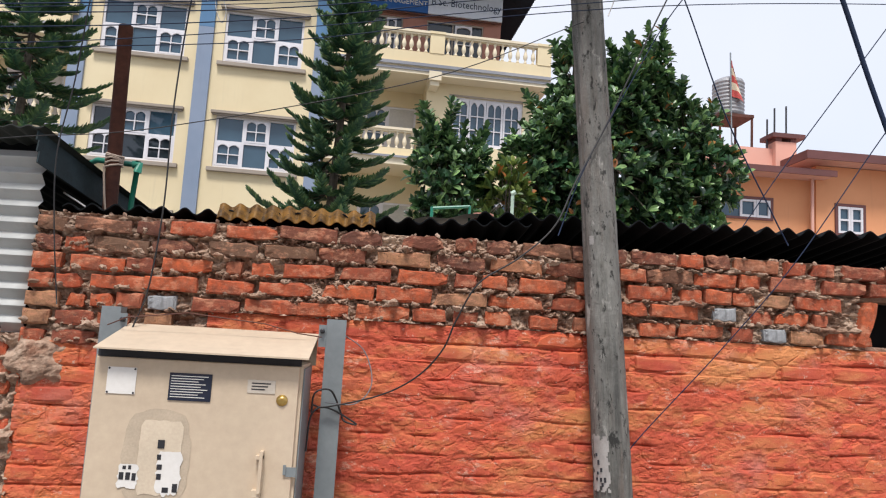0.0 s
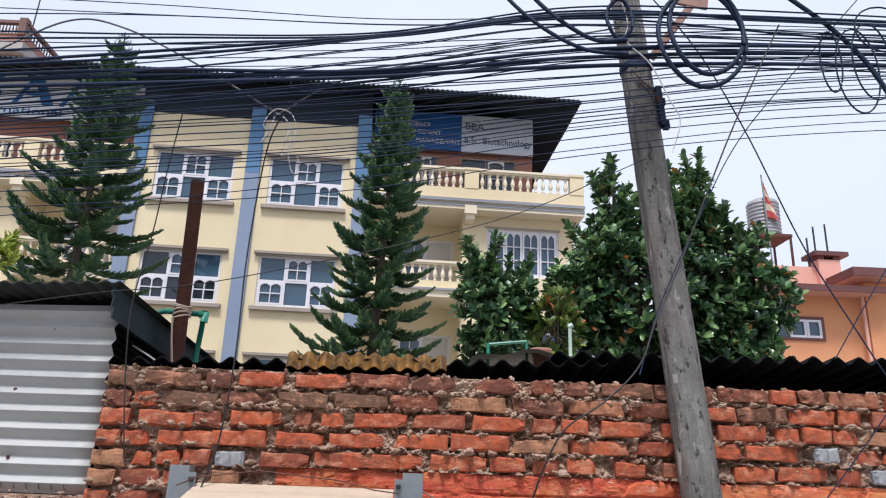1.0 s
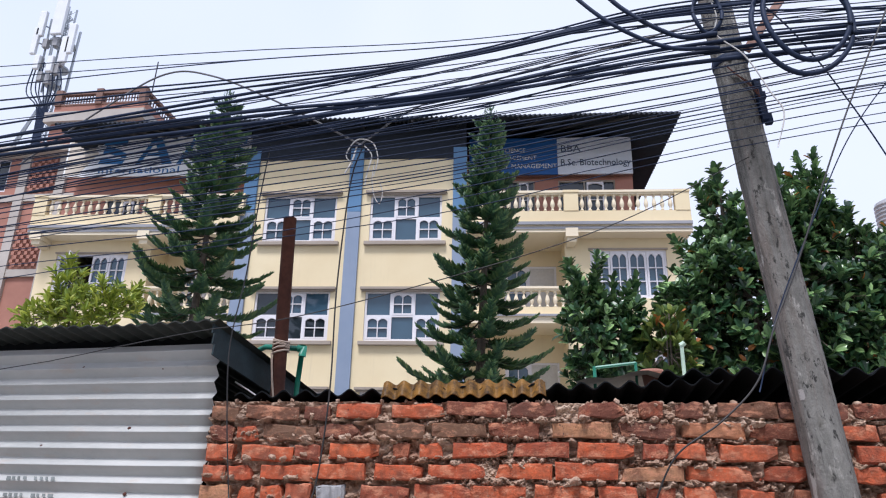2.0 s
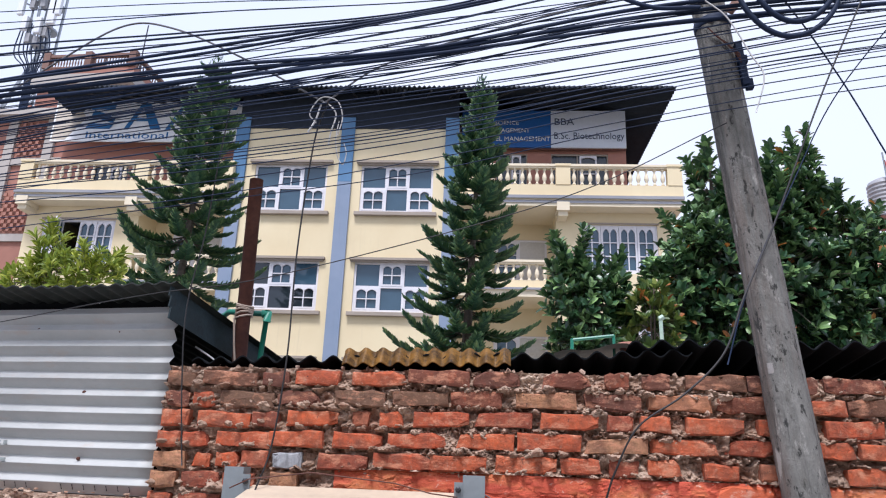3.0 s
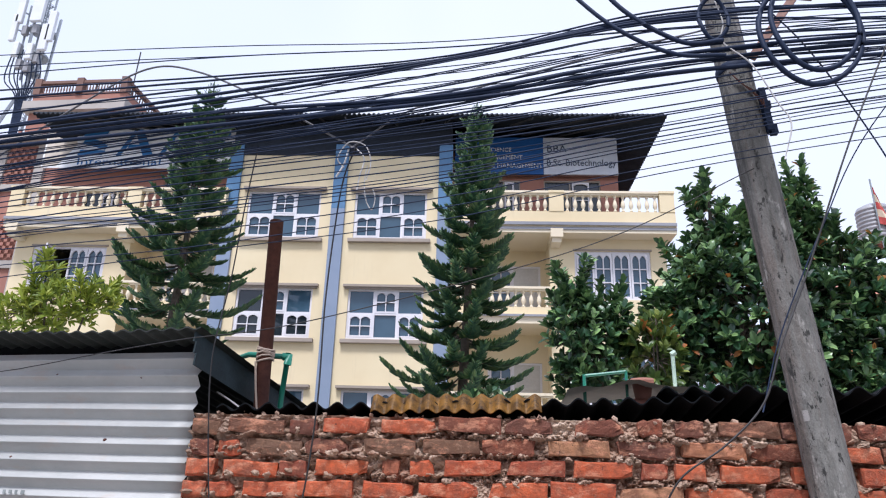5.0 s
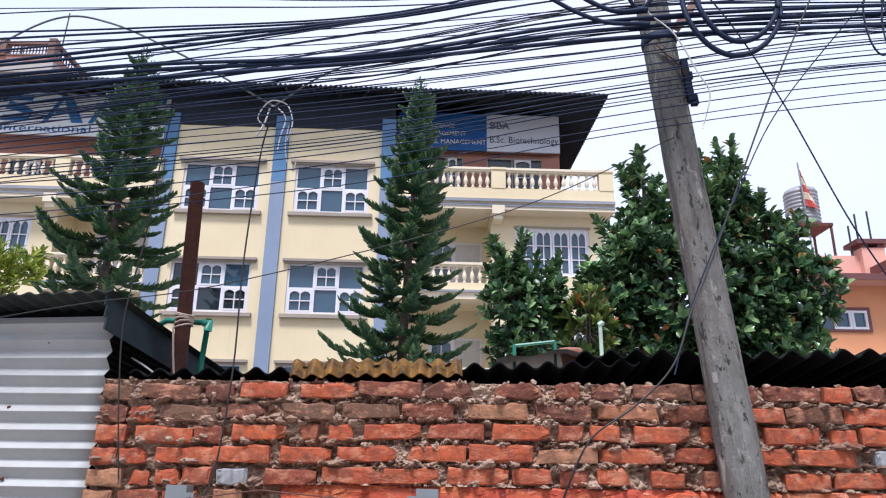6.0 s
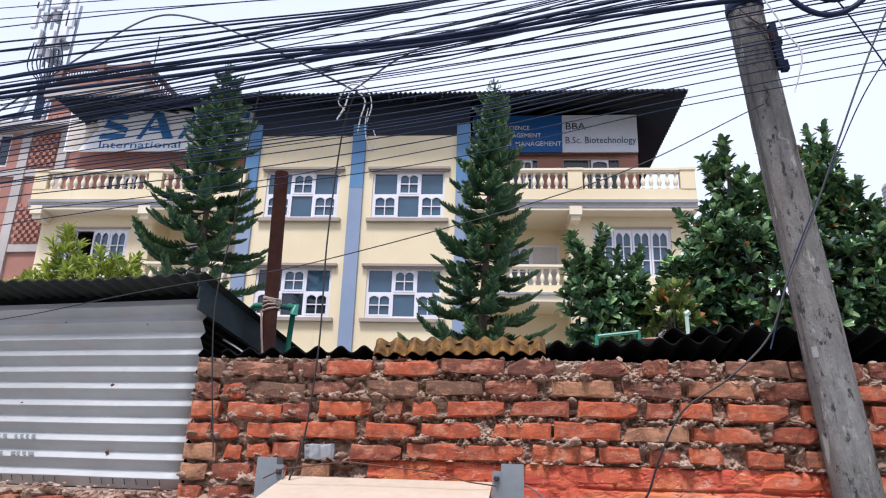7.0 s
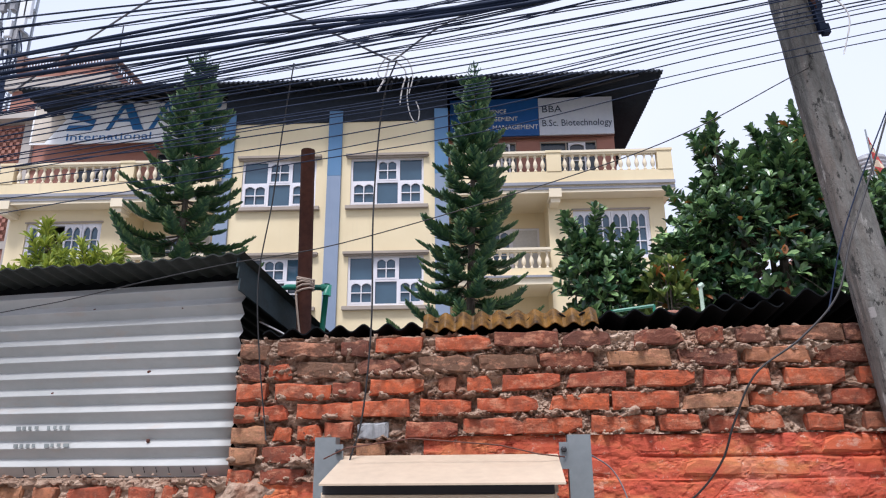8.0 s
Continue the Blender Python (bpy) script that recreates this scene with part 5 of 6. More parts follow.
def spike(bm, a, b, r, sides=3, bend=0.0):
    """A branchlet like a short rope, bent upwards, with a paler tip."""
    way = (b - a).normalized()
    side = way.orthogonal().normalized()
    up = way.cross(side)
    rings = []
    for s, k in ((0.0, 0.8), (0.45, 1.0), (0.8, 0.8)):
        c = a.lerp(b, s) - Vector((0, 0, bend * math.sin(math.pi * s)))
        rings.append([bm.verts.new(c + k * r * (side * math.cos(math.tau * j / sides) + up * math.sin(math.tau * j / sides))) for j in range(sides)])
    tip = bm.verts.new(b)
    for k in range(sides):
        j = (k + 1) % sides
        bm.faces.new((rings[0][k], rings[0][j], rings[1][j], rings[1][k]))
        bm.faces.new((rings[1][k], rings[1][j], rings[2][j], rings[2][k])).material_index = 1
        bm.faces.new((rings[2][k], rings[2][j], tip)).material_index = 1


def pine(x, y, top, low, width, seed, base=0.0, gap=0.30, lean=0.0):
    """A layered pine: whorls of plume-like branches, each a fan of upswept branchlets."""
    r = random.Random(seed)
    tree = empty("pine_tree", pose(x, y, base, 0, lean))
    tagged(tree, "tall layered pine with dark green feathery whorls", "tree", "pines before the building")
    H = top - base
    part("trunk", tube([(0, 0, 0), (0.03, 0.02, H * 0.4), (0.02, 0, H * 0.75), (0, 0, H)], [0.13, 0.095, 0.05, 0.012], 9), BARK, tree, smooth=True)
    bm, wood = bmesh.new(), bmesh.new()
    z = low - base
    while z < H - 0.25:
        f = (z - (low - base)) / (H - (low - base))
        reach = width * (1 - f) ** 0.8 * r.uniform(0.88, 1.06) * min(1.0, 0.80 + 2.2 * f) + 0.12
        n = 8 if f < 0.45 else (7 if f < 0.8 else 5)
        turn = r.uniform(0, math.tau)
        for i in range(n):
            a = turn + math.tau * i / n + r.uniform(-0.22, 0.22)
            L = reach * r.uniform(0.70, 1.10)
            out = Vector((math.cos(a), math.sin(a), 0))
            side = Vector((-math.sin(a), math.cos(a), 0))
            rise = r.uniform(-0.30, -0.06) + 0.45 * f * f
            start = z + r.uniform(-0.05, 0.05)
            # the limb sags in its middle and turns up at its end
            line = [Vector((0, 0, start)) + out * (L * s) + Vector((0, 0, L * (rise * s - 0.10 * math.sin(math.pi * s) * (1 - f) + 0.20 * s ** 4))) for s in [j / 6 for j in range(7)]]
            tube(line, [0.020 * (1 - 0.8 * j / 6) * (1 - 0.5 * f) + 0.004 for j in range(7)], 4, wood)
            steps = max(6, int(L / 0.022))
            for s in range(steps):
                t = 0.20 + 0.80 * (s + r.random() * 0.5) / steps
                j = min(5, int(t * 6))
                p = line[j].lerp(line[j + 1], t * 6 - j)
                way = (line[j + 1] - line[j]).normalized()
                size = 0.27 * min(1.0, 0.55 + 0.6 * reach) * (0.45 + 0.55 * math.sin(math.pi * min(1.0, 0.18 + 0.80 * t))) * r.uniform(0.8, 1.12)
                for sg in (-1, 1):
                    d = (way * r.uniform(0.55, 0.85) + side * sg * r.uniform(0.45, 1.1) + Vector((0, 0, r.uniform(0.08, 0.5)))).normalized()
                    spike(bm, p, p + d * size, 0.021, 3, 0.10 * size)
                if s % 3 == 0:
                    d = (way * 0.8 + Vector((0, 0, r.uniform(0.5, 0.9))) + side * r.uniform(-0.25, 0.25)).normalized()
                    spike(bm, p, p + d * size * 0.75, 0.020)
            for k in range(6):
                d = ((line[6] - line[5]).normalized() + side * r.uniform(-0.5, 0.5) + Vector((0, 0, r.uniform(0.0, 0.6)))).normalized()
                spike(bm, line[6], line[6] + d * r.uniform(0.08, 0.15), 0.016)
        z += (gap - 0.14 * f) * r.uniform(0.85, 1.15)
    # slender leader with small open whorls
    spike(bm, Vector((0, 0, H - 0.3)), Vector((0, 0, H + 0.25)), 0.016)
    for level, count, reach in ((H - 0.34, 6, 0.30), (H - 0.16, 5, 0.24), (H, 5, 0.17), (H + 0.12, 4, 0.10)):
        for i in range(count):
            a = math.tau * i / count + level * 7
            foot = Vector((0, 0, level))
            tip = foot + Vector((reach * math.cos(a), reach * math.sin(a), 0.35 * reach))
            spike(bm, foot, tip, 0.014, 3, 0.03)
            for q in (0.5, 0.75):
                c = foot.lerp(tip, q)
                spike(bm, c, c + Vector((0.03 * math.cos(a + 1), 0.03 * math.sin(a + 1), 0.08)), 0.010)
    tagged(part("branch_wood", wood, BARK, tree), kind="stuff")
    tagged(part("crown", bm, [PINE_LEAF, PINE_TIP], tree), kind="stuff")
    return tree


pine(-1.18, 14.0, 9.70, 3.2, 1.48, 3, gap=0.38, lean=2.4)
pine(-7.31, 14.0, 10.45, 4.75, 1.75, 8, gap=0.46, lean=1.7)


def leaf(bm, p, d, n, size, wide=0.46):
    """A broad leaf with a fold along its rib, from p along d."""
    side = d.cross(n).normalized() * size * wide * 0.5
    n = side.cross(d).normalized()
    rib = [bm.verts.new(p + d * size * s - n * size * k) for s, k in ((0.0, 0.0), (0.5, 0.03), (0.82, 0.08), (1.0, 0.14))]
    for sg in (1, -1):
        a, b, c = [bm.verts.new(p + d * size * s + side * sg * w + n * size * k) for s, w, k in ((0.22, 0.6, 0.03), (0.55, 1.0, 0.05), (0.85, 0.72, -0.02))]
        for face in ((rib[0], a, b, rib[1]), (rib[1], b, c, rib[2]), (rib[2], c, rib[3])):
            bm.faces.new(face if sg > 0 else face[::-1])


def broad_tree(name, label, x, y, lobes, count, size, seed, material, trunk=0.1, dry=0, shoots=0, wide=0.46):
    """Leaves stand in rosettes at the twig ends of many lobes (x, y, z, radius x, y, z)."""
    r = random.Random(seed)
    tree = empty(name, pose(x, y, 0))
    tagged(tree, label, "tree")
    wood, crown, brown = bmesh.new(), bmesh.new(), bmesh.new()

    def rosette(p, axis):
        s1 = axis.orthogonal().normalized()
        s2 = axis.cross(s1)
        m = r.randint(5, 8)
        for j in range(m):
            a = math.tau * j / m + r.uniform(-0.3, 0.3)
            tilt = r.uniform(0.25, 1.15)
            w = (s1 * math.cos(a) + s2 * math.sin(a))
            dd = (axis * math.cos(tilt) + w * math.sin(tilt)).normalized()
            target = brown if dry and r.random() < dry else crown
            leaf(target, p - axis * 0.02 * j / m, dd, axis, size * r.uniform(0.65, 1.1), wide)

    first = Vector(lobes[0][:3])
    fork = Vector((0, 0, first.z * 0.6))
    tube([(0, 0, 0), (0.04, 0.02, fork.z * 0.5), fork], [trunk, trunk * 0.85, trunk * 0.7], 9, wood)
    volume = [l[3] * l[4] * l[5] for l in lobes]
    total = sum(v ** 0.67 for v in volume)
    for lobe, v in zip(lobes, volume):
        c = Vector(lobe[:3])
        tube([fork, fork.lerp(c, 0.5) + Vector((0, 0, -0.1)), c, c + Vector((0, 0, lobe[5] * 0.7))], [trunk * 0.5, trunk * 0.38, trunk * 0.25, 0.01], 6, wood)
        for i in range(int(count * v ** 0.67 / total)):
            d = Vector((r.gauss(0, 1), r.gauss(0, 1), r.gauss(0, 1) + 0.15)).normalized()
            k = r.uniform(0.45, 1.0) ** 0.5 * (1 + 0.32 * noise.noise(Vector((d.x * 2.6 + c.x, d.y * 2.6, d.z * 2.6 + c.z))))
            p = c + Vector((d.x * lobe[3], d.y * lobe[4], d.z * lobe[5])) * k
            axis = (d + Vector((0, 0, 0.9)) + Vector((r.uniform(-0.4, 0.4), r.uniform(-0.4, 0.4), 0))).normalized()
            if i % 3 == 0:
                tube([c.lerp(p, 0.35), c.lerp(p, 0.7) + Vector((0, 0, 0.02)), p], [0.009, 0.006, 0.004], 3, wood)
            rosette(p, axis)
    # upright leafy shoots that break the outline
    for i in range(shoots):
        lobe = lobes[r.randrange(len(lobes))]
        d = Vector((r.gauss(0, 1), r.gauss(0, 0.7), abs(r.gauss(0, 0.8)) + 0.3)).normalized()
        p = Vector(lobe[:3]) + Vector((d.x * lobe[3], d.y * lobe[4], d.z * lobe[5])) * 0.85
        way = (d * 0.55 + Vector((r.uniform(-0.2, 0.2), r.uniform(-0.2, 0.2), 0.9))).normalized()
        L = r.uniform(0.18, 0.48)
        tube([p, p + way * L * 0.5, p + way * L], [0.010, 0.007, 0.004], 4, wood)
        for k in range(int(L / 0.075) + 1):
            rosette(p + way * (L * (k + 0.5) / (int(L / 0.075) + 1)), way)
    tagged(part("limb_wood", wood, BARK, tree), kind="stuff")
    tagged(part("crown", crown, material, tree), kind="stuff")
    if dry:
        tagged(part("dry_leaves", brown, DRY_LEAF, tree, "orange dry leaves"), kind="stuff")
    else:
        brown.free()
    return tree


broad_tree("broadleaf_tree", "dense broadleaf tree with glossy dark green leaves", 3.17, 9.4, [
    (0.0, 0, 3.95, 1.15, 0.9, 0.95), (-0.60, 0, 4.4, 0.50, 0.6, 0.65), (-0.54, -0.1, 5.15, 0.20, 0.3, 0.50), (0.42, 0, 4.75, 0.48, 0.5, 0.70), (0.72, 0, 5.35, 0.16, 0.25, 0.48), (0.26, 0.1, 5.2, 0.16, 0.25, 0.50),
    (1.08, 0, 4.4, 0.48, 0.6, 0.65), (1.5, 0, 3.95, 0.46, 0.5, 0.48), (-1.0, 0, 3.8, 0.52, 0.6, 0.66), (0.9, 0, 3.5, 0.7, 0.6, 0.45), (0.1, -0.3, 4.7, 0.42, 0.4, 0.45), (-0.3, 0, 2.8, 1.3, 0.6, 0.5), (1.0, 0, 2.8, 0.9, 0.6, 0.5)], 2700, 0.165, 21, BROAD_LEAF, 0.13, 0.010, 100)
broad_tree("broadleaf_tree", "young broadleaf tree with bright green leaves", 0.89, 9.0, [
    (0, 0, 3.48, 0.5, 0.45, 0.56), (-0.12, 0, 3.95, 0.2, 0.25, 0.28), (0.3, 0, 3.72, 0.28, 0.3, 0.32), (0.1, 0, 3.1, 0.5, 0.4, 0.4)], 470, 0.15, 22, BROAD_LEAF, 0.06, 0.0, 22)
broad_tree("broadleaf_tree", "small shrub with upright olive green leaves", 1.65, 8.7, [
    (0, 0, 3.25, 0.30, 0.3, 0.40), (0.05, 0, 3.6, 0.15, 0.15, 0.25)], 80, 0.16, 23, OLIVE_LEAF, 0.04, 0.02)
broad_tree("broadleaf_tree", "low leafy plant with long green leaves", -0.33, 8.4, [
    (0, 0, 2.66, 0.3, 0.25, 0.12)], 18, 0.16, 25, BROAD_LEAF, 0.03)
broad_tree("lime_shrub", "airy shrub with bright lime green leaves", -6.83, 10.0, [
    (0, 0, 4.15, 0.6, 0.4, 0.4), (-0.6, 0, 4.1, 0.5, 0.3, 0.35), (0.45, 0, 4.25, 0.4, 0.3, 0.3), (-0.3, 0, 4.55, 0.2, 0.2, 0.3)], 190, 0.20, 24, LIME_LEAF, 0.05, 0, 8, 0.26)

# ---- things behind the lean-to ----
frame_thing = empty("pipe_frame", pose(0.52, 5.5, 0))
tagged(frame_thing, "green plastic pipe frame holding a grey canvas", "frame")
part("rail", tube([(0, 0, 2.52), (0.3, 0, 2.555)], 0.012, 7), TEAL, frame_thing)
part("leg", tube([(0.0, 0, 0), (0.0, 0, 2.53)], 0.013, 7), TEAL, frame_thing)
part("leg", tube([(0.3, 0, 0), (0.3, 0, 2.56)], 0.011, 7), TEAL, frame_thing)
tarp = bmesh.new()
bmesh.ops.create_grid(tarp, x_segments=16, y_segments=8, size=0.5)
for v in tarp.verts:
    v.co.z = 0.10 * (1 - abs(v.co.x) * 1.5) + 0.03 * noise.noise(v.co * 5)
part("canvas", tarp, CANVAS, frame_thing, "slack grey canvas", m=pose(0.36, 0.3, 2.36))
pot = empty("flower_pot", pose(0.93, 5.5, 0))
tagged(pot, "clay flower pot on a brick pier behind the roof", "pot")
part("pier", block(-0.07, 0.07, 0, 0.14, 0, 2.36), FAR_BRICK, pot)
part("pot", lathe([(0.055, 2.36), (0.075, 2.47), (0.085, 2.475), (0.085, 2.50), (0.07, 2.50)], 14), FAR_BRICK, pot, smooth=True)
stick = empty("plastic_pipe", pose(1.16, 5.5, 0))
tagged(stick, "pale green upright plastic pipe with a cap", "pipe")
PALE = plain("pale_green_plastic", (0.42, 0.55, 0.44), 0.5)
part("tube", tube([(0.01, 0, 0), (0, 0, 2.68)], 0.014, 8), PALE, stick)
part("cap", tube([(-0.01, 0, 2.68), (0.02, 0, 2.70)], 0.02, 8), PALE, stick)

# ---- orange house ----
house = empty("orange_house", pose(-0.13, 0, 0))
tagged(house, "orange plastered house with maroon roof edges and white windows", "house")
part("wall", wall_with_openings(8.6, 13.45, 0, 6.95, 20.5, 20.75, [(10.2, 12.16, 5.58, 6.3)]), ORANGE, house)
part("wall", wall_with_openings(13.45, 20, 0, 7.4, 20.3, 20.55, [(14.05, 15.05, 5.25, 6.25)]), ORANGE, house)
part("wall", block(8.6, 20, 28, 28.2, 0, 7.4), ORANGE, house)
part("wall", block(8.6, 8.85, 20.75, 28, 0, 6.95), ORANGE, house)
part("roof", boxes((8.2, 13.7, 19.75, 28.4, 6.95, 7.06)), PINK, house, "flat roof slab with pink soffit")
part("fascia", boxes((8.15, 13.75, 19.70, 19.75, 6.93, 7.12)), MAROON, house)
part("roof", boxes((12.75, 20.5, 19.6, 28.5, 7.42, 7.54)), PINK, house, "flat roof slab with pink soffit")
part("fascia", boxes((12.7, 20.5, 19.55, 19.6, 7.40, 7.66), (12.7, 12.75, 19.6, 28.5, 7.40, 7.66)), MAROON, house)
part("parapet", block(9.6, 13.2, 21.2, 21.4, 7.06, 8.1), PINK, house)
part("chimney", boxes((12.55, 13.25, 21.0, 21.6, 7.06, 8.3)), PINK, house)
part("chimney_cap", boxes((12.4, 13.5, 20.9, 21.7, 8.42, 8.56), (12.55, 12.75, 21.0, 21.6, 8.3, 8.42), (13.05, 13.25, 21.0, 21.6, 8.3, 8.42)), MAROON, house)
part("drainpipe", tube([(13.3, 20.25, 0), (13.3, 20.25, 6.95)], 0.05, 8), PINK, house)
for x0, x1, z0, z1, cuts in ((10.2, 12.16, 5.58, 6.3, (0.45, 0.72)), (14.05, 15.05, 5.25, 6.25, (0.5,))):
    W, H = x1 - x0, z1 - z0
    win = part("window", frame_mesh(W, H, [(0.09, W - 0.09)], [(0.07, H - 0.09)], 0.12), MAROON, house, "window with a maroon frame", pose(x0, 20.45 if x0 < 13 else 20.25, z0))
    edges = [0.09, *[W * c for c in cuts], W - 0.09]
    for i, (a, b) in enumerate(zip(edges, edges[1:])):
        part("pane", block(a, b, 0.06, 0.07, 0.07, H - 0.09), GLASS, win)
        if i or len(cuts) == 1:
            part("casement", casement_mesh(b - a - 0.01, H - 0.17, 1, 1 if len(cuts) > 1 else 2, 0.07, 0.06, 0.0), WHITE, win, m=pose(a + 0.005, 0.0, 0.075))

tank = empty("water_tank", pose(11.42, 22.2, 0))
tagged(tank, "grey ribbed water tank on a rusty rooftop stand", "tank")
prof = [(0.50, 9.35)]
for k in range(9):
    z = 9.42 + k * 0.13
    prof += [(0.50, z), (0.525, z + 0.03), (0.525, z + 0.06), (0.50, z + 0.09)]
prof += [(0.48, 10.62), (0.3, 10.72), (0.15, 10.74), (0.15, 10.78)]
part("barrel", lathe(prof, 24), TANK, tank, smooth=True)
part("stand", boxes((-0.6, 0.6, -0.6, 0.6, 9.22, 9.32), (-0.58, -0.52, -0.58, -0.52, 7.0, 9.22), (0.52, 0.58, -0.58, -0.52, 7.0, 9.22), (-0.58, -0.52, 0.52, 0.58, 7.0, 9.22), (0.52, 0.58, 0.52, 0.58, 7.0, 9.22)), RUST, tank)
flag = empty("prayer_flag", pose(11.28, 21.6, 0))
tagged(flag, "faded red and pale banded cloth flag on a mast", "flag")
part("mast", tube([(0, 0, 7.1), (-0.1, 0, 11.4)], 0.025, 6), STEEL, flag)
for k in range(5):
    bm = bmesh.new()
    bmesh.ops.create_grid(bm, x_segments=6, y_segments=4, size=0.5)
    for v in bm.verts:
        s, t = v.co.x + 0.5, 1 - (k + 0.5 - v.co.y) / 5
        w = 0.06 + 0.42 * (1 - t)
        v.co = Vector((-0.08 + s * w, 0.05 * math.sin(7 * s + 3 * t), 9.95 + t * 1.2 - 0.22 * s))
    part("cloth_band", bm, PALE_CLOTH if k % 2 else RED_CLOTH, flag)
for x, h in ((12.55, 9.5), (12.95, 9.6), (12.3, 9.1)):
    rod = part("iron_rod", tube([(x, 21.3, 8.0), (x, 21.3, h)], 0.03, 6), DARK_STEEL)
    tagged(rod, "thin iron rod standing on the roof parapet", "rod", "rods on the roof")

# ---- bare brick building with a roof balustrade ----
tower_house = empty("brick_building", pose(-0.13, 0, 0))
tagged(tower_house, "tall bare brick building with concrete bands and roof balustrade", "building")
part("wall", wall_with_openings(-30, -15.6, 0, 14.6, 24, 24.25, [(-22.4, -21.2, z, z + 1.5) for z in (4.2, 7.4, 10.6, 13.0)]), FAR_BRICK, tower_house)
part("wall", block(-15.85, -15.6, 24.25, 36, 0, 14.6), FAR_BRICK, tower_house)
part("wall", boxes((-20.2, -16.0, 24.45, 24.7, 14.75, 17.2), (-16.25, -16.0, 24.7, 31, 14.75, 17.2), (-20.2, -19.95, 24.7, 31, 14.75, 17.2)), FAR_BRICK, tower_house)
part("slab", boxes((-30, -14.9, 23.4, 36, 14.5, 14.75), (-20.4, -15.85, 24.2, 31.1, 16.32, 16.78)), FAR_CONCRETE, tower_house)
for x in (-30, -20.6, -18.9, -17.2):
    part("column", block(x, x + 0.4, 23.86, 23.998, 0, 14.5), FAR_CONCRETE, tower_house)
for z in (2.9, 6.1, 9.3, 12.5):
    part("band", block(-30, -15.6, 23.9, 23.998, z, z + 0.3), FAR_CONCRETE, tower_house)
for z in (4.2, 7.4, 10.6, 13.0):
    win = part("window", boxes((0, 0.08, 0, 0.1, 0, 1.5), (1.12, 1.2, 0, 0.1, 0, 1.5), (0.08, 1.12, 0, 0.1, 0, 0.08), (0.08, 1.12, 0, 0.1, 1.42, 1.5), (0.56, 0.64, 0.002, 0.098, 0.08, 1.42)), WHITE, tower_house, m=pose(-22.4, 24.05, z))
    part("pane", block(0.08, 1.12, 0.05, 0.06, 0.08, 1.42), DARK_GLASS, win)
# pierced brick screens
for x0, z0, h in ((-20.1, 12.9, 1.5), (-20.1, 9.7, 1.6), (-20.1, 14.7, 0.5)):
    bm = bmesh.new()
    for i in range(8):
        for k in range(int(h / 0.16)):
            if (i + k) % 2:
                box(bm, x0 + i * 0.14, x0 + i * 0.14 + 0.13, 23.84, 23.9, z0 + k * 0.16, z0 + k * 0.16 + 0.14)
    tagged(part("screen", bm, FAR_BRICK, tower_house), "pierced brick screen", kind="stuff")
OLD_RAIL = facade_material("weathered_rail", (0.14, 0.075, 0.06), (0.22, 0.13, 0.10), (0.1, 0.07, 0.06))
terrace = part("balustrade", boxes((-20.2, -15.95, 24.4, 24.6, 17.72, 17.85), (-20.2, -15.98, 24.42, 24.58, 17.2, 17.27)), OLD_RAIL, tower_house, "weathered dark terrace balustrade")
part("side_rail", boxes((-16.2, -16.0, 24.6, 31, 17.72, 17.85), (-16.2, -16.0, 24.6, 31, 17.2, 17.27)), OLD_RAIL, terrace)
for x in (-20.2, -18.3, -16.3):
    part("post", block(x, x + 0.3, 24.36, 24.64, 17.2, 17.95), OLD_RAIL, terrace)
slim = mesh_of(lathe([(0.028, 0), (0.028, 0.04), (0.018, 0.08), (0.034, 0.18), (0.030, 0.26), (0.018, 0.36), (0.028, 0.42), (0.028, 0.45)], 8), OLD_RAIL, True)
for i in range(28):
    x = -19.82 + i * 0.13
    if not -18.4 < x < -17.95:
        part("baluster", slim, None, terrace, m=Matrix.Translation((x, 24.5, 17.27)))
for i in range(30):
    part("baluster", slim, None, terrace, m=Matrix.Translation((-16.1, 24.8 + i * 0.2, 17.27)))
roof_tank = part("water_tank", lathe([(0.55, 16.8), (0.60, 16.9), (0.60, 17.7), (0.52, 17.95), (0.32, 18.12), (0.2, 18.16), (0.2, 18.25), (0.1, 18.28)], 20), CABLE, m=pose(-19.6, 26.2, 0), smooth=True)
tagged(roof_tank, "black plastic water tank with a domed lid on a roof", "tank")
for x, h in ((-18.35, 18.55), (-16.65, 19.95)):
    rod = part("iron_rod", tube([(x, 25.5, 16.78), (x + 0.08, 25.5, h)], 0.03, 5), DARK_STEEL)
    tagged(rod, "thin iron rod standing on the brick building roof", "rod", "rods on the roof")
# ---- telecom mast ----
mast = empty("telecom_mast", pose(-23.7, 28, 14.75))
tagged(mast, "galvanised telecom mast crowded with white panel antennas", "mast")
bm = bmesh.new()
feet = [(0.22 * math.cos(a), 0.22 * math.sin(a)) for a in (0.4, 2.5, 4.6)]
for x, y in feet:
    tube([(x - 0.1, y, 0), (x, y, 5.0), (x + 0.1, y, 10.6)], 0.05, 6, bm)
for k in range(21):
    for (x0, y0), (x1, y1) in zip(feet, feet[1:] + feet[:1]):
        tube([(x0, y0, k * 0.5), (x1, y1, k * 0.5 + 0.5)], 0.022, 4, bm)
        tube([(x0, y0, k * 0.5), (x1, y1, k * 0.5)], 0.022, 4, bm)
part("lattice", bm, GALV, mast)
for x0, z0 in ((-2.4, 0.0), (-2.1, 0.0)):
    part("stay", tube([(x0, -0.2, z0), (-0.1, -0.1, 5.4)], 0.06, 6), GALV, mast, "leaning stay pole")
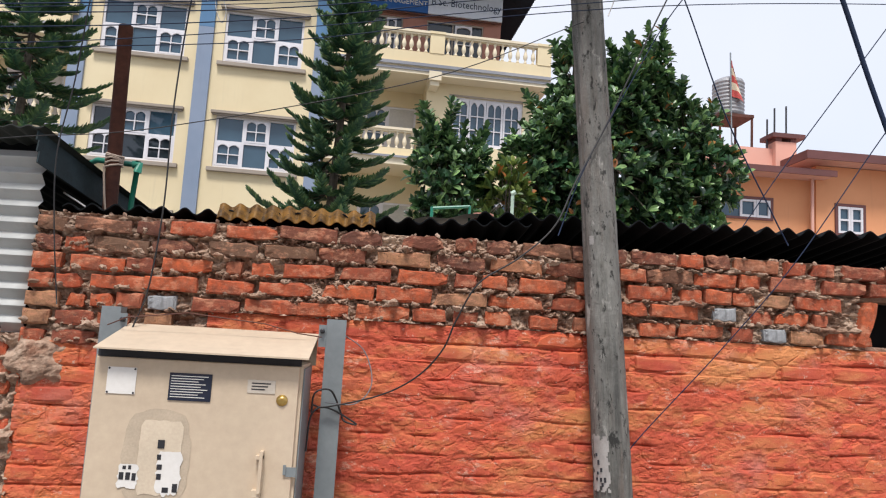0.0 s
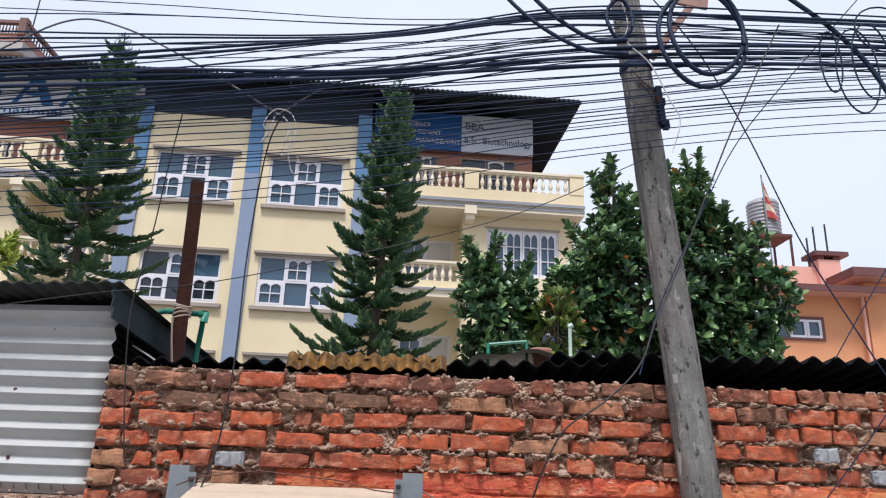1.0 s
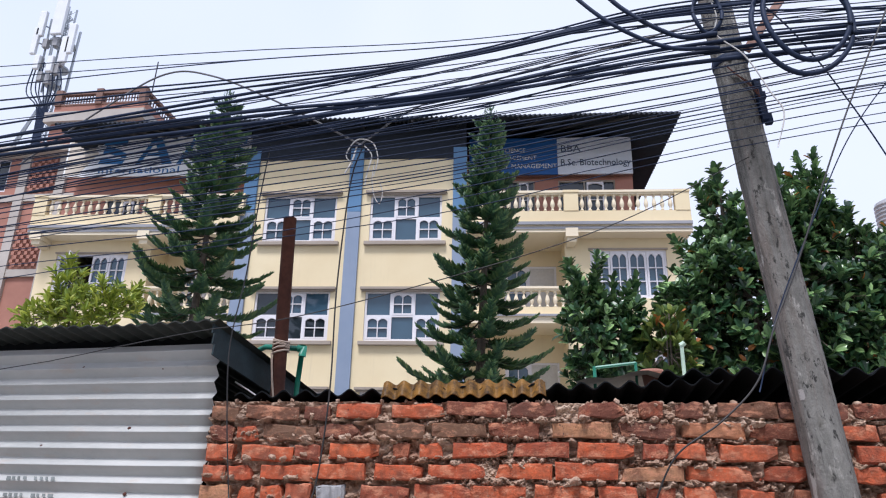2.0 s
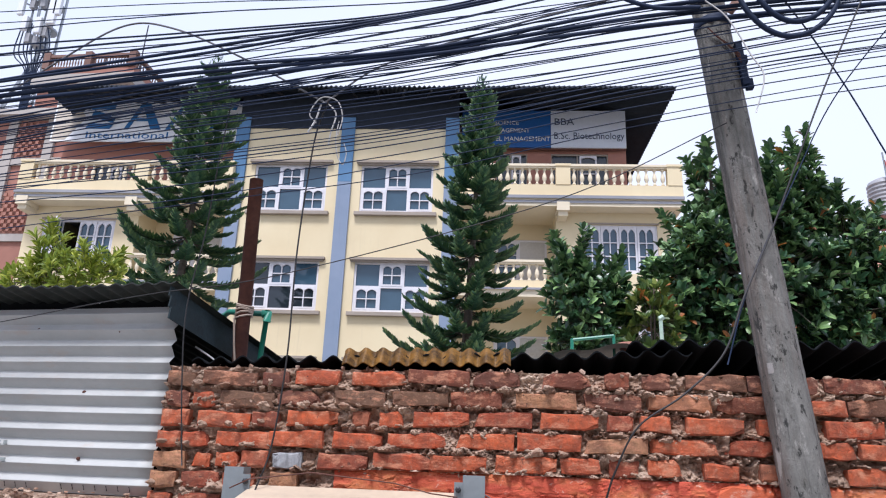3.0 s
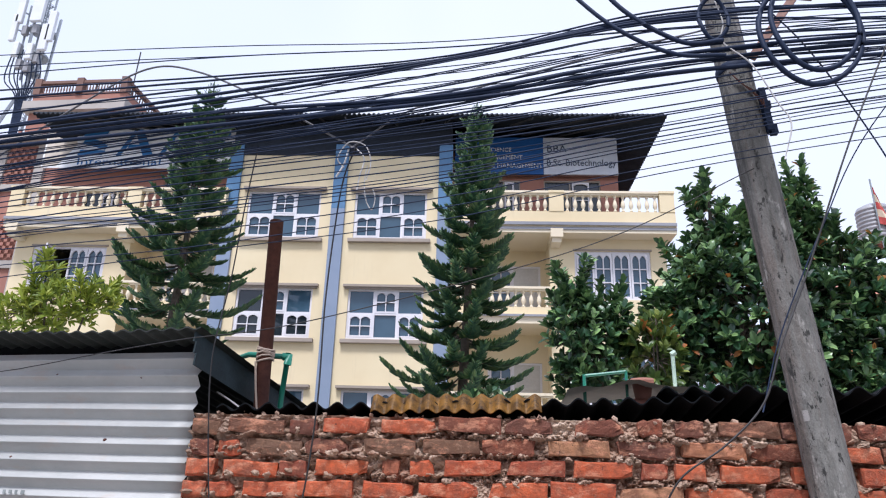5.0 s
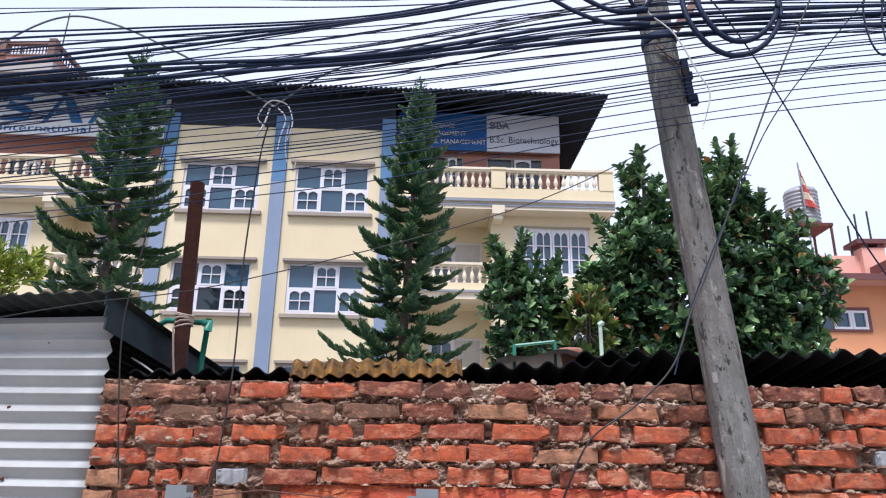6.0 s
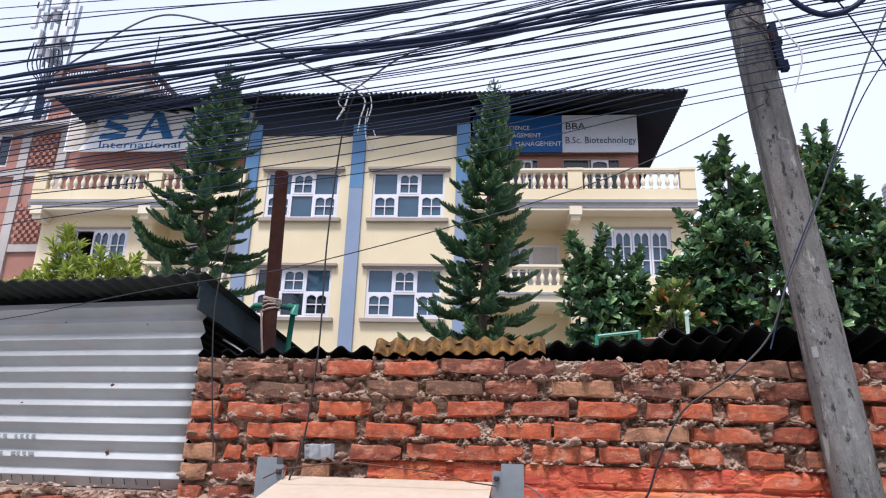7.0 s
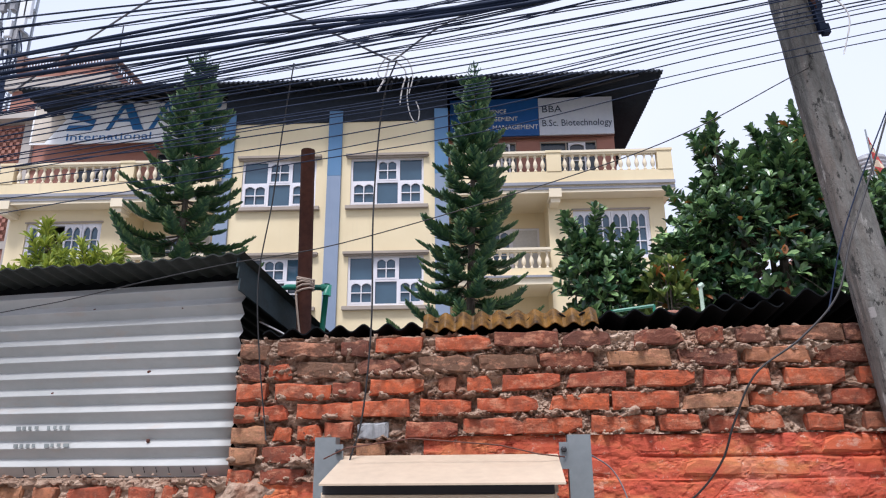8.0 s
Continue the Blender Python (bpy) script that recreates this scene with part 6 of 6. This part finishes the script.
for z, wide in ((8.35, 0.62), (6.9, 0.55), (5.9, 0.40)):
    bm = lathe([(wide - 0.12, z), (wide, z), (wide, z + 0.10), (wide - 0.12, z + 0.10)], 18)
    part("platform_ring", bm, GALV, mast)
for k in range(7):
    a = math.tau * k / 7 + 0.3
    x, y = 0.66 * math.cos(a), 0.66 * math.sin(a)
    part("pipe", tube([(x, y, 5.7 + 0.2 * (k % 3)), (x * 1.1, y * 1.1, 9.3 + 0.35 * (k % 3))], 0.05, 6), GALV, mast)
for x, z0, z1, wide in ((-0.82, 7.3, 8.85, 0.30), (-0.68, 8.35, 9.85, 0.36), (0.22, 8.4, 10.7, 0.62), (1.12, 7.2, 8.95, 0.38), (0.90, 6.7, 8.2, 0.42), (0.30, 6.2, 7.1, 0.32), (-0.45, 6.4, 7.2, 0.30)):
    panel = part("antenna", block(x - wide / 2, x + wide / 2, -0.95, -0.75, z0, z1, 0.05), ANTENNA, mast, "white panel antenna")
    part("arm", tube([(x * 0.5, -0.3, (z0 + z1) / 2), (x, -0.76, (z0 + z1) / 2)], 0.04, 5), GALV, mast)
    part("radio_box", block(x * 0.6 - 0.13, x * 0.6 + 0.13, -0.74, -0.5, z0 - 0.55, z0 - 0.05, 0.02), TANK, mast)
bm = bmesh.new()
for k in range(9):
    x = -0.6 + 0.15 * k
    tube(spline(((x * 0.3, -0.25, 2.0), (x * 0.5, -0.3, 4.4), (x * 1.5, -0.55, 5.3 + 0.1 * (k % 3)), (x * 1.2, -0.7, 6.6 + 0.3 * (k % 2)))), 0.03, 4, bm)
tagged(part("feeder_cables", bm, CABLE, mast), kind="stuff")

# ---- bricks and mortar of the street wall ----
COURSES = ["0G4P3F4L6O2Q2M9M5E5F7O2G3F2O2F2G", "0F2E3P1M6N3P1N6P4O3P3N3F1G1O2M", "0G4O2F5O5C5E5P2O4P3F2F7O5M5N5E2G",
           "0E2F4O1O5N2P5O2Q2P2Q3L3F3G2O", "0H3D3E2F2G8N2P0P3Q1I4F4G9G9O9K", "0F3J2H7F", "0F3K"]
STARTS = [-1.312, -1.315, -1.318, -1.322, -1.326, -1.33, -1.334]
MIXED = {k: DARK[k] + BARE[k][:2] for k in LENGTHS}
in_vent = lambda x, z: 2.38 < x < 2.9 and 1.59 < z < 1.82
# each bare course as it was laid: sooty and eroded near the top
for k, code in enumerate(COURSES):
    z = TOP - COURSE * (k + 0.5)
    end = lay_course(code, z, MIXED if k < 2 else BARE, 0.024, x=STARTS[k])
    if k < 5:
        lay(end + 0.02, 3.05, z + COURSE / 2, 1, BARE, 0.022, 0.48, 0.026, in_vent)
lay(-0.52, 2.75, PAINT_TOP, 2, RED, 0.011, 0.3, 0.014, tilt=0.8)
lay(-1.31, 2.75, PAINT_TOP - 2 * COURSE, 7, RED, 0.011, 0.3, 0.014, tilt=0.8)
lay(-2.6, -1.33, 1.44, 3, BARE, 0.02, 0.5, 0.03)
lay(-2.6, -1.33, 1.44 - 3 * COURSE, 4, RED, 0.014, 0.4, 0.02)
part("brick", BARE["full"][1], None, street_wall, m=pose(2.455, WALL_Y + 0.02, 1.705, 0, -72, 3))
for x0, x1 in ((-1.325, 2.43), (2.83, 4.4)):
    sheet_part(rough_sheet(x0, x1, PAINT_TOP, TOP - 0.012, WALL_Y + 0.018, 0.0042, -0.022, 0.034, 19, 1.3, 0.85), MORTAR, street_wall, "crumbling grey mortar squeezed between bricks")
for x0, x1, z1 in ((-0.57, 2.9, PAINT_TOP), (-1.325, -0.57, PAINT_TOP - 2 * COURSE)):
    sheet_part(rough_sheet(x0, x1, 0.6, z1, WALL_Y + 0.03, 0.0048, 0.034, 0.050, 9, 4.3, 0.0, 0.02), WASHED, street_wall, "red washed mortar")
sheet_part(rough_sheet(-1.325, -0.57, PAINT_TOP - 2 * COURSE, PAINT_TOP, WALL_Y + 0.018, 0.0042, -0.022, 0.034, 19, 1.3, 0.85), MORTAR, street_wall, "crumbling grey mortar squeezed between bricks")
sheet_part(rough_sheet(-3.4, -1.31, 0.6, 1.43, WALL_Y + 0.03, 0.009, 0.0, 0.06, 14, 7.3, 0.6), MORTAR, street_wall, "crumbling grey mortar")
# a daub of grey plaster over the end of the wall
daub_v, daub_f = [], []
for k in range(41):
    for i in range(41):
        u, w = i / 20 - 1, k / 20 - 1
        x, z = -1.26 + 0.14 * u, 1.32 + 0.12 * w
        mask = 1 - u * u - w * w + 0.5 * noise.noise(Vector((x * 14, 3, z * 14)))
        rough = 0.012 * noise.fractal(Vector((x * 22, 1, z * 22)), 0.8, 2.1, 4)
        daub_v.append((x, WALL_Y + 0.012 - 0.05 * min(1.0, max(-0.6, mask * 1.6)) - rough, z))
for k in range(40):
    for i in range(40):
        a = k * 41 + i
        daub_f.append((a, a + 1, a + 42, a + 41))
daub = bpy.data.meshes.new("mesh")
daub.from_pydata(daub_v, [], daub_f)
sheet_part(daub, MORTAR, street_wall, "rough daub of grey plaster")
# lumps of mortar squeezed out of the joints
ball = bmesh.new()
bmesh.ops.create_icosphere(ball, subdivisions=1, radius=1.0)
ball_v = [v.co.copy() for v in ball.verts]
ball_f = [[v.index for v in f.verts] for f in ball.faces]
ball.free()


def crumbs(rows, seed):
    """Knobbly crumbs at (x, y, z, radius, flatness)."""
    r = random.Random(seed)
    verts, faces = [], []
    for x, y, z, size, flat in rows:
        base = len(verts)
        shape = Vector((r.uniform(0.8, 1.9), r.uniform(0.5, 0.9), flat))
        turn = Euler((r.uniform(-0.6, 0.6), r.uniform(-0.6, 0.6), r.uniform(0, 6))).to_matrix()
        for v in ball_v:
            p = turn @ (v * r.uniform(0.5, 1.3))
            verts.append((x + p.x * size * shape.x, y + p.y * size * shape.y, z + p.z * size * shape.z))
        faces += [[base + i for i in f] for f in ball_f]
    me = bpy.data.meshes.new("mesh")
    me.from_pydata(verts, [], faces)
    return me


lump_rng = random.Random(31)
spots = []
for k in range(1, 8):
    z = TOP - COURSE * k
    x = -1.28
    stop = 3.0 if k <= 5 else (-0.5 if k == 6 else -0.85)
    while x < stop:
        if noise.noise(Vector((x * 3.1, k * 7.7, 0.3))) > 0.08 and not in_vent(x, z):
            for j in range(lump_rng.randint(1, 3)):
                size = lump_rng.uniform(0.0025, 0.0075) * (1.3 if noise.noise(Vector((x * 2, k * 3.3, 9))) > 0.15 else 1.0)
                spots.append((x + lump_rng.uniform(-0.01, 0.01), WALL_Y + 0.002 + lump_rng.uniform(-0.010, 0.012), z + sag(x) + lump_rng.uniform(-0.014, 0.014), size, lump_rng.uniform(0.5, 0.9)))
        x += lump_rng.uniform(0.008, 0.022)
for i in range(200):
    x = lump_rng.uniform(-2.6, -1.33)
    spots.append((x, WALL_Y + lump_rng.uniform(-0.012, 0.1), lump_rng.choice((1.44, 1.36, 1.28)) + lump_rng.uniform(-0.012, 0.012), lump_rng.uniform(0.004, 0.013), 0.6))
sheet_part(crumbs(spots, 3), MORTAR, street_wall, "pale knobbly lumps of mortar squeezed from the joints")
# broken mortar bed along the top of the wall
bm = bmesh.new()
for i in range(150):
    x, r = rng.uniform(-1.3, 3.4), rng.uniform(0.005, 0.015)
    made = bmesh.ops.create_icosphere(bm, subdivisions=1, radius=r, matrix=Matrix.Translation((x, WALL_Y + rng.uniform(0.0, 0.2), TOP - 0.004)))
    for v in made["verts"]:
        v.co += Vector((rng.uniform(-0.5, 0.8), rng.uniform(-0.5, 0.5), rng.uniform(-0.4, 0.3))) * r * 0.7
tagged(part("rubble", bm, MORTAR, street_wall, "crumbs of broken mortar"), kind="stuff")
